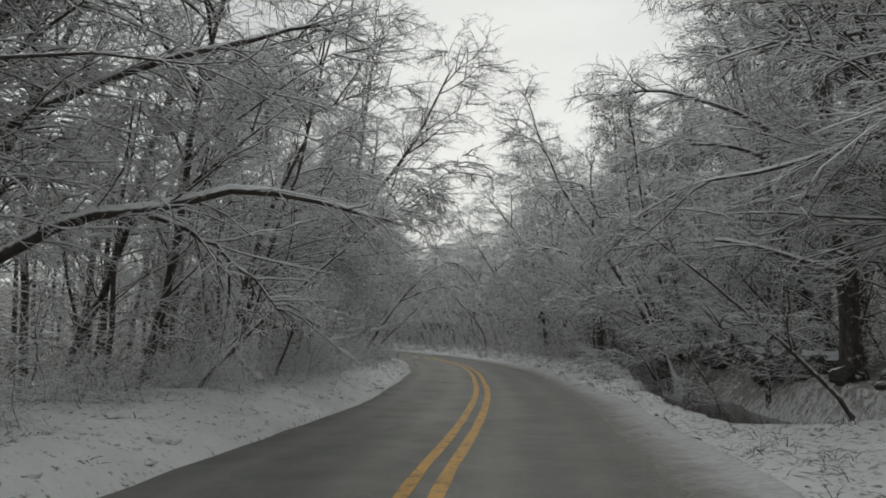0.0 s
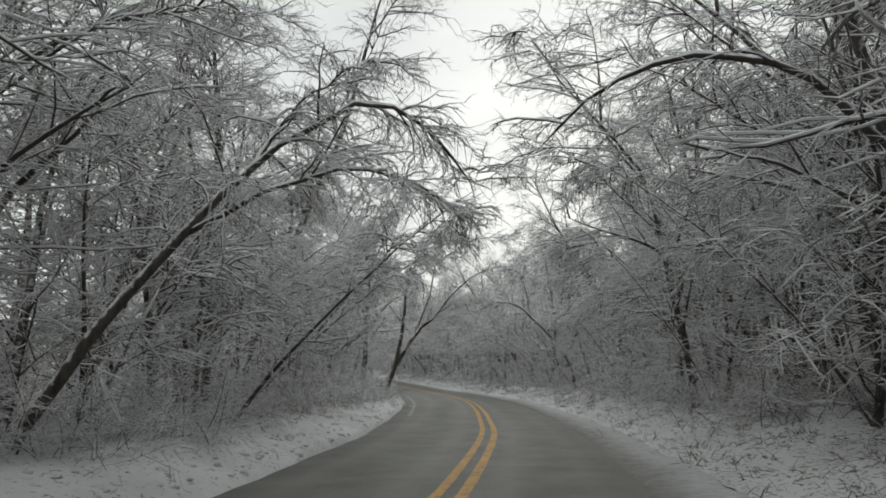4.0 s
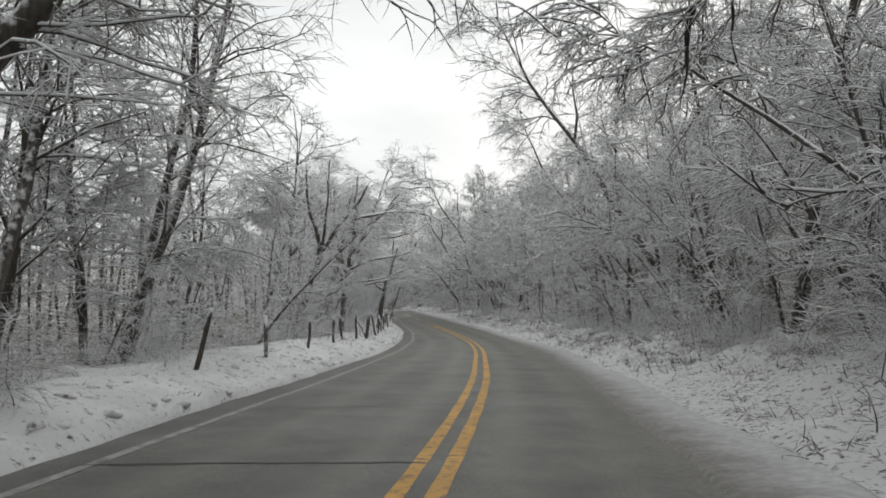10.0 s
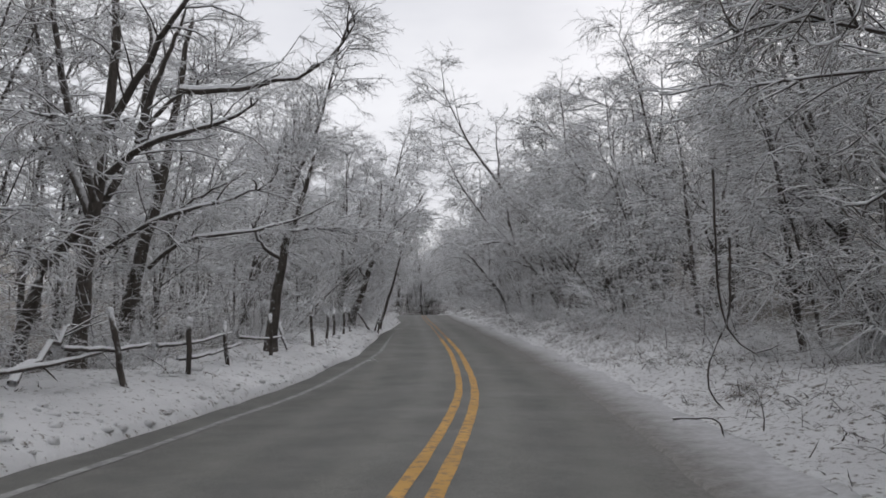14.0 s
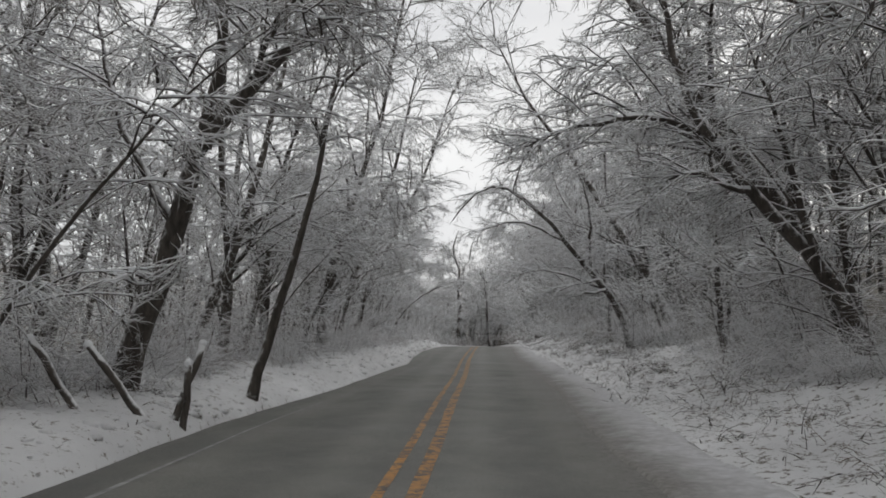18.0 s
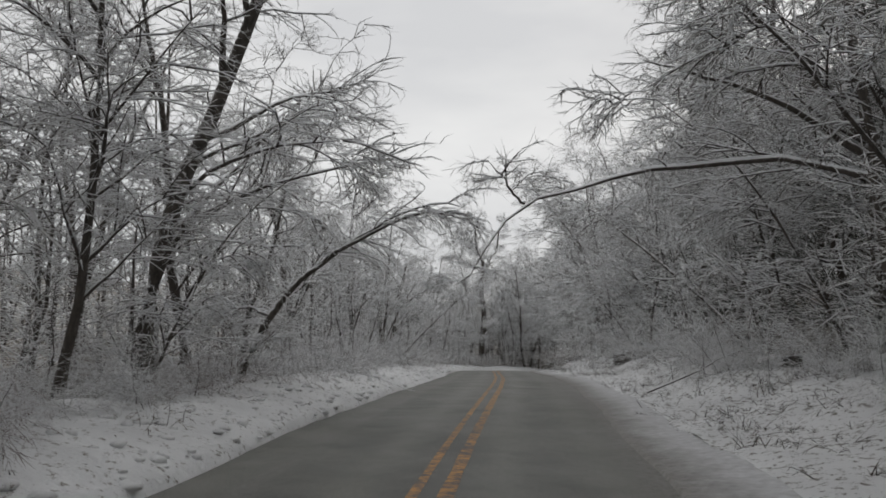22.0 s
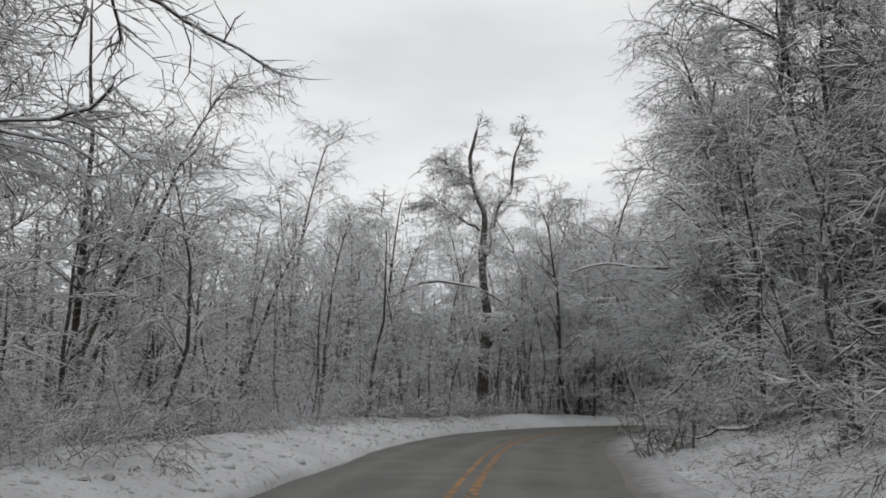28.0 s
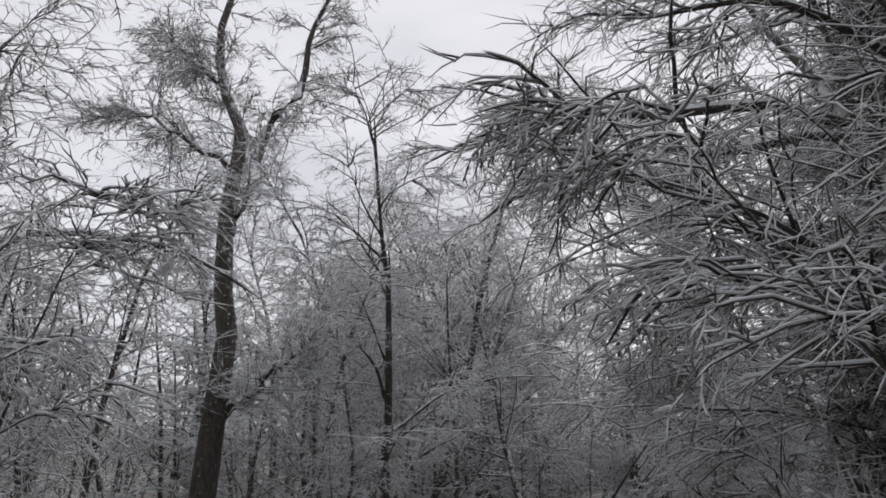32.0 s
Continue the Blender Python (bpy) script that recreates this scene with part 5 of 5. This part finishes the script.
single_tree("broken_limb_tree", [base_at(-54.2, 209.9), (-54.3, 209.8, 5), (-54.5, 209.7, 8), (-54.6, 209.6, 12)], 0.2,
            [[(-54.4, 209.8, 6.6), (-54.9, 209.5, 6.6), (-55.26, 209.32, 5.82), (-55.63, 209.11, 4.99), (-56.21, 208.86, 4.32), (-56.77, 208.6, 3.75), (-57.5, 208.35, 3.1)],
             [(-56.25, 208.85, 4.28), (-56.35, 208.85, 3.67), (-56.38, 208.9, 2.98)],
             [(-57.0, 208.6, 3.3), (-56.64, 208.74, 3.49), (-56.07, 209.0, 3.67), (-55.43, 209.31, 3.85)],
             [(-54.4, 209.8, 7), (-55.6, 210.4, 8.6), (-57.0, 211.0, 9.2)], [(-54.5, 209.7, 8), (-55.5, 208.4, 9.8), (-56.4, 207.4, 10.6)]], [0.10, 0.05, 0.05, 0.08, 0.07],
            "tree with a broken limb hanging down to the snow", 515, branches=8, br_len=0.9)
single_tree("arching_tree", [base_at(-55.9, 218.3), (-55.8, 217.8, 5.4), (-55.6, 217.0, 8.4), (-55.3, 216.4, 12.5)], 0.28,
            [[(-55.8, 217.7, 5.6), (-57.48, 217.17, 7.06), (-59.09, 216.63, 8.38), (-60.38, 216.45, 9.07), (-61.63, 216.54, 9.14), (-62.77, 216.86, 8.75)],
             [(-55.8, 217.8, 6.1), (-57.52, 217.44, 7.49), (-59.2, 216.96, 8.86), (-60.5, 216.85, 9.38)],
             [(-55.6, 216.9, 8.3), (-57.82, 215.61, 9.22), (-59.52, 215.49, 9.39), (-60.76, 215.49, 9.7), (-61.98, 215.59, 9.77), (-63.36, 215.81, 9.41)],
             [(-55.6, 217.0, 8.2), (-57.0, 217.4, 9.6), (-59.0, 217.7, 9.8), (-60.4, 217.8, 10.4), (-61.7, 217.9, 11.3), (-63.6, 218.2, 12.6)],
             [(-55.5, 216.8, 9.4), (-57.85, 214.74, 10.22), (-59.2, 214.62, 10.42), (-60.59, 214.5, 10.62)]], [0.17, 0.12, 0.11, 0.11, 0.09],
            "big tree arching several thick snowy limbs over the road", 517, branches=22, br_len=1.6, lets=10, twig_r=0.0075, droop=0.7)


# ---- fence posts, rocks, stream, fallen wood ----
def post_mesh(seed, h):
    rng = np.random.default_rng(seed)
    so = Soup()
    n = 6
    p = np.zeros((1, n, 3))
    p[0, :, 2] = np.linspace(-0.3, h, n)
    p[0, 1:, :2] += rng.normal(0, 0.012, (n - 1, 2))
    so.tubes(p, 0.045 * rng.uniform(0.85, 1.15, (1, n)), 8, point=False)
    v = np.concatenate(so.v)
    top = np.arange((n - 1) * 8, n * 8)
    so.add(np.array([[p[0, -1, 0], p[0, -1, 1], h + 0.012]]))
    so.t.append(np.stack([top, np.roll(top, -1), np.full(8, n * 8)], -1))
    cap = Soup()
    cp = np.zeros((1, 4, 3))
    cp[0, :, :2] = p[0, -1, :2]
    cp[0, :, 2] = h + np.array([0.0, 0.03, 0.06, 0.085])
    cap.tubes(cp, np.array([[0.048, 0.055, 0.04, 0.0]]), 8)
    return so.mesh("post_wood", BARK), cap.mesh("post_snow", SNOWCAP)


rng = np.random.default_rng(77)
kinds = [post_mesh(90 + i, h) for i, h in enumerate((1.0, 1.15, 0.85))]
s = 79.0
while s < 130:
    p = place_on(s, left_edge(s) - 1.25 + rng.normal(0, 0.12))
    wood, cap = kinds[rng.integers(3)]
    ob = piece("fence_post", wood)
    ob.matrix_basis = pose(p[0], p[1], p[2] - 0.02, rng.normal(0, 5), rng.normal(2, 8), rng.uniform(0, 360))
    tagged(ob, "weathered dark wooden fence post with a snow cap", "fence post", "fence posts along the road")
    piece("snow", cap, ob)
    s += rng.choice([1.9, 2.2, 2.6, 3.4]) if s > 90 else rng.choice([3.4, 4.6])

VINES = ([(-8.61, 103.06, 3.33), (-8.61, 103.15, 2.48), (-8.61, 103.21, 1.92), (-8.56, 103.28, 1.5), (-8.44, 103.36, 1.21), (-8.21, 103.47, 1.04), (-8.02, 103.55, 1.09), (-7.83, 103.61, 1.21)],
         [(-8.45, 103.22, 2.48), (-8.47, 103.29, 1.78), (-8.53, 103.3, 1.39), (-8.72, 103.26, 1.0), (-8.77, 103.28, 0.65), (-8.71, 103.32, 0.47), (-8.57, 103.4, 0.31)],
         [(-9.08, 102.09, 0.34), (-8.85, 102.19, 0.35), (-8.62, 102.29, 0.32), (-8.55, 102.34, 0.13)])


def stick(name, pts, r, seed, label, category, group="", cap=0.008):
    """A bent pole, rail or vine along points, with snow on its top."""
    rg = np.random.default_rng(seed)
    l = smooth_line(pts, 14)
    base = l[0].copy()
    l = l - base
    l[1:-1] += rg.normal(0, r * 0.25, (12, 3))
    rad = r * rg.uniform(0.85, 1.15, (1, 14)) * np.linspace(1, 0.75, 14)
    so, sc = Soup(), Soup()
    so.tubes(l[None], rad, 6)
    ob = piece(name, so.mesh(name, LIMB))
    ob.location = base
    if cap:
        snow_caps(sc, l[None], rad * 0.8, cap, 5)
        piece("snow", sc.mesh(name + "_snow", SNOWCAP), ob)
    return tagged(ob, label, category, group)


for k, (sa, sb, za, zb) in enumerate(((101.2, 104.6, 0.35, 0.5), (103.4, 106.0, 0.62, 0.55), (106.2, 109.8, 0.5, 0.66), (107.0, 110.6, 0.3, 0.42), (110.2, 114.0, 0.55, 0.4))):
    a_, b_ = place_on(sa, left_edge(sa) - 1.3), place_on(sb, left_edge(sb) - 1.3)
    a_[2], b_[2] = a_[2] + za, b_[2] + zb
    mid = (a_ + b_) / 2 - [0, 0, 0.06]
    stick("fence_rail", [tuple(a_), tuple(mid), tuple(b_)], 0.035, 900 + k, "weathered sagging fence rail with a line of snow", "fence rail", "fence rails along the road", 0.02)
a_ = place_on(100.3, left_edge(100.3) - 1.1)
stick("fence_post", [tuple(a_ - [0, 0, 0.15]), (a_[0] - 0.28, a_[1] + 0.05, a_[2] + 0.42), (a_[0] - 0.6, a_[1] + 0.1, a_[2] + 0.85)], 0.055, 910, "snow-covered fence post leaning far over", "fence post", "fence posts along the road", 0.03)
for k, pts in enumerate(VINES):
    stick("hanging_vine", pts, 0.016, 920 + k, "bare woody vine hanging in a loop from the trees", "vine", "hanging vines", 0.0)

for x, y, lean_x, lean_y, k in ((-26.35, 125.65, 25, -22, 0), (-25.85, 126.25, 28, -24, 1), (-25.65, 126.7, 2, 3, 2), (-25.9, 126.75, -14, 10, 0)):
    wood, cap = kinds[k]
    ob = piece("fence_post", wood)
    ob.matrix_basis = pose(x, y, gz_at(x, y) - 0.05, lean_x, lean_y, 0)
    tagged(ob, "broken dark fence post leaning under snow", "fence post", "fence posts along the road")
    piece("snow", cap, ob)

m, nt, b = material("rock_dark")
nt.links.new(blend(nt, snow_facing(nt, 0.45, 0.75, 0.5, 3.0), ramp(nt, tex(nt, 5, 7, 0.7), (0.03, 0.028, 0.026), (0.13, 0.12, 0.105)), (0.84, 0.86, 0.88)), b.inputs["Base Color"])
b.inputs["Roughness"].default_value = 0.8
bump(nt, b, tex(nt, 11, 7, 0.75), 0.9, 0.06)
ROCK = m


def rock_mesh(seed, sx, sy, sz):
    bm = bmesh.new()
    bmesh.ops.create_icosphere(bm, subdivisions=3, radius=1)
    off = Vector((seed * 3.1, seed * 1.7, seed * 0.9))
    for v in bm.verts:
        d = 1 + 0.45 * noise.noise(v.co * 1.1 + off) + 0.22 * noise.noise(v.co * 2.7 + off) + 0.08 * noise.noise(v.co * 6 + off)
        q = v.co * d
        q = Vector((max(-0.85, min(0.85, q.x)), max(-0.85, min(0.85, q.y)), max(-0.75, min(0.7, q.z))))
        v.co = Vector((q.x * sx, q.y * sy, q.z * sz))
    me = bpy.data.meshes.new("rock")
    bm.to_mesh(me)
    bm.free()
    me.materials.append(ROCK)
    return me


rocks = [rock_mesh(1, 0.9, 0.6, 0.5), rock_mesh(2, 0.7, 0.6, 0.42), rock_mesh(3, 1.2, 0.7, 0.55), rock_mesh(4, 0.5, 0.45, 0.35)]
for i in range(20):
    s = 15 + i * 1.15 + rng.normal(0, 0.3)
    p = place_on(s, 8.0 + float(stream_drift(s)) + rng.normal(0, 0.25) + 0.5 * (i % 2))
    ob = piece("rock", rocks[rng.integers(3)])
    ob.matrix_basis = pose(p[0], p[1], p[2] + 0.08, rng.normal(0, 8), rng.normal(0, 8), face_road(s, 6, 90 + rng.normal(0, 15))) @ Matrix.Scale(rng.uniform(0.6, 1.0), 4)
    tagged(ob, "dark wet rock of a stream bank under snow", "rock", "stream bank rocks")
for x, y, k, sz in ((-41.0, 178.4, 0, 0.85), (-40.1, 179.3, 1, 0.9), (-41.5, 180.4, 3, 0.8), (-32.6, 162.3, 3, 0.45), (-50.2, 196.6, 3, 0.45)):
    ob = piece("rock", rocks[k])
    ob.matrix_basis = pose(x, y, gz_at(x, y) + 0.15, rng.normal(0, 8), rng.normal(0, 8), rng.uniform(0, 360)) @ Matrix.Scale(sz, 4)
    tagged(ob, "dark mossy boulder on the verge with a snow top", "rock", "verge boulders")

m, nt, b = material("stream_water")
nt.links.new(ramp(nt, tex(nt, 2, 4), (0.012, 0.015, 0.015), (0.03, 0.034, 0.033)), b.inputs["Base Color"])
b.inputs["Roughness"].default_value = 0.12
b.inputs["IOR"].default_value = 1.33
bump(nt, b, tex(nt, 5, 3), 0.25, 0.03)
sw = np.arange(12.5, 42, 0.8)
la = 2.35 + 3.4 + stream_drift(sw)[:, None] + np.array([[-1.7, 0.0, 1.7]])
ob = piece("water", strip("water", sw, la, lambda ss, l_, xx, yy: 0 * l_ - 0.42, m))
tagged(ob, "dark still water of a small roadside stream", "water", kind="structure")


def fallen(name, x0, y0, x1, y1, r, seed, rise=0.1, rise2=0.35):
    a_, b_ = np.array([x0, y0, gz_at(x0, y0) + rise]), np.array([x1, y1, gz_at(x1, y1) + rise2])
    rg = np.random.default_rng(seed)
    l = np.linspace(0, 1, 8)[:, None] * (b_ - a_) + a_
    l[1:-1] += rg.normal(0, 0.05, (6, 3))
    so, cap = Soup(), Soup()
    rad = r * (1 - 0.6 * np.linspace(0, 1, 8))[None]
    so.tubes((l - a_)[None], rad, 7)
    bs, bw, _ = sprout((l - a_)[None], 6, 0.3, 1, 0.8, rg)
    so.tubes(grow(bs, bw, rg.uniform(0.3, 0.9, 6), 4, 0.2, 0.1, rg), 0.3 * r * np.ones((6, 1)) * np.array([[1, 0.8, 0.6, 0.3]]), 4)
    snow_caps(cap, (l - a_)[None], rad * 0.8, 0.008, 5)
    ob = piece(name, so.mesh(name, LIMB))
    ob.location = a_
    piece("snow", cap.mesh(name + "_snow", SNOWCAP), ob)
    tagged(ob, "fallen branch lying on the verge with snow on it", "branch", "fallen branches")


fallen("fallen_branch", -4.2, 16.0, -5.6, 17.4, 0.09, 1, 0.05, 1.2)
fallen("fallen_branch", -8.2, 66.0, -9.2, 68.2, 0.06, 2, 0.1, 0.8)
fallen("fallen_branch", -7.6, 67.0, -8.6, 67.6, 0.05, 3, 0.1, 0.9)
fallen("fallen_branch", -17.2, 100.2, -18.0, 101.8, 0.07, 4, 0.1, 0.8)
fallen("fallen_branch", -5.0, 107.5, -3.2, 108.8, 0.06, 6, 0.1, 0.3)
fallen("fallen_branch", -35.6, 162.9, -33.4, 165.2, 0.028, 7, 0.1, 0.5)
for k, (x, y) in enumerate(((-54.3, 199.9), (-53.9, 200.4), (-54.2, 200.9))):
    plant(("weed_tall", 0), "dry_sticks", bush_parts("sticks", 97, 12, 1.6, 0.5, 4, 0.5, 0.3, 0.012, STALK, 0.3), x, y, gz_at(x, y), k * 70, 0.8 + 0.15 * k, "reddish dry sticks standing at the road's edge", "sticks", "verge sticks")
fallen("fallen_branch", -52.0, 199.5, -54.2, 200.8, 0.04, 8, 0.1, 0.2)


# ---- litter: sticks and grass blades through the snow ----
def litter(name, side, count, a0, a1, seed, label, tall=(0.06, 0.34), rise=(0.15, 1.2)):
    rg = np.random.default_rng(seed)
    s = rg.uniform(3, 228, count)
    n = 900 if side > 0 else 500
    pick = rg.integers(n, size=count)
    wide = rg.uniform(0.05, 0.3, n)[pick]
    off = a0 + (a1 - a0) * rg.random(n)[pick] + rg.normal(0, 1, count) * wide * 0.7
    s = np.where(rg.random(count) < 0.88, rg.uniform(3, 228, n)[pick] + rg.normal(0, 1, count) * wide, s)
    off = np.clip(np.where(rg.random(count) < 0.88, off, a0 + (a1 - a0) * rg.random(count)), a0 * 0.8, a1)
    lat = np.where(side > 0, right_edge(s) + off, left_edge(s) - off)
    x, y, z = spot(s, lat)
    st = np.stack([x, y, z + ground(s, lat, x, y) - 0.02], 1)
    wy = np.concatenate([rg.normal(0, 0.8, (count, 2)), rg.uniform(*rise, (count, 1))], 1)
    p = grow(st, wy, rg.uniform(*tall, count), 3, 0.5, 0.15, rg)
    so = Soup()
    so.tubes(p, rg.uniform(0.003, 0.009, count)[:, None] * np.array([[1, 0.8, 0.5]]), 3)
    tagged(piece(name, so.mesh(name, DEAD)), label, "litter", kind="stuff")


litter("verge_litter", 1, 17000, 1.0, 4.8, 801, "brown grass blades and twigs sticking through the snow")
litter("verge_litter", -1, 15000, 0.3, 3.2, 802, "scattered dark twigs and leaves on the snow bank", (0.03, 0.15), (0.05, 0.5))


# ---- clods: ploughed lumps on the banks and snow pillows over the tussocks ----
def clods(name, side, count, a0, a1, r0, r1, seed, label):
    rg = np.random.default_rng(seed)
    bm = bmesh.new()
    bmesh.ops.create_icosphere(bm, subdivisions=2, radius=1)
    unit_v = np.array([v.co[:] for v in bm.verts])
    unit_f = np.array([[v.index for v in f.verts] for f in bm.faces])
    bm.free()
    s = rg.uniform(2, 228, count)
    off = a0 + (a1 - a0) * rg.random(count) ** 1.2
    lat = np.where(side > 0, right_edge(s) + off, left_edge(s) - off)
    x, y, z = spot(s, lat)
    z = z + ground(s, lat, x, y)
    so = Soup()
    for i in range(count):
        r = r0 + (r1 - r0) * rg.random() ** 2
        w = unit_v * (1 + 0.22 * np.sin(unit_v @ rg.normal(0, 2.2, (3, 3)) + rg.uniform(0, 6, 3)).sum(1) / 1.7)[:, None]
        w = w * (r * rg.uniform([0.8, 0.8, 0.45], [1.4, 1.4, 0.75]))
        so.add(w + [x[i], y[i], z[i] - 0.12 * r], None, unit_f)
    tagged(piece(name, so.mesh(name, SNOWCAP if side > 0 else SNOW)), label, "snow clods", kind="stuff")


clods("snow_clods", -1, 2400, 0.1, 1.9, 0.025, 0.10, 812, "small ploughed lumps of snow on the bank")


# ---- cracks and seams across the asphalt ----
def crack(s0, lat0, lat1, slant, width, seed):
    rg = np.random.default_rng(seed)
    n = 26
    la_ = np.linspace(lat0, lat1, n)
    ss = s0 + slant * (la_ - lat0) + np.cumsum(rg.normal(0, 0.02, n))
    w = width * rg.uniform(0.5, 1.3, n) / 2
    v = []
    for sg in (-1, 1):
        x, y, z = spot(ss + sg * w, la_)
        v.append(np.stack([x, y, z + crown(ss, la_, x, y) + 0.006], -1))
    i = np.arange(n - 1)
    me = mesh_of("crack", np.concatenate(v), np.stack([i, i + 1, i + 1 + n, i + n], -1), (), (TAR,))
    tagged(piece("road_crack", me), "dark sealed crack across the asphalt", "road crack", "road cracks", kind="structure")


for s0, a_, b_, sl, w, sd in ((72.0, -3.4, -0.1, 0.1, 0.06, 1), (76.5, -3.2, -0.1, 0.25, 0.04, 2), (86.8, -3.7, 0.2, 0.05, 0.05, 3), (82, -3.2, 0.1, 0.2, 0.03, 4),
                              (158, -2, 0.0, 0.0, 0.05, 5), (178.0, -2.2, 2.0, 0.02, 0.06, 6), (174, -2, 1.6, 0.1, 0.04, 7), (183, -1.6, 1.9, 0.0, 0.05, 8)):
    crack(s0, a_, b_, sl, w, sd)
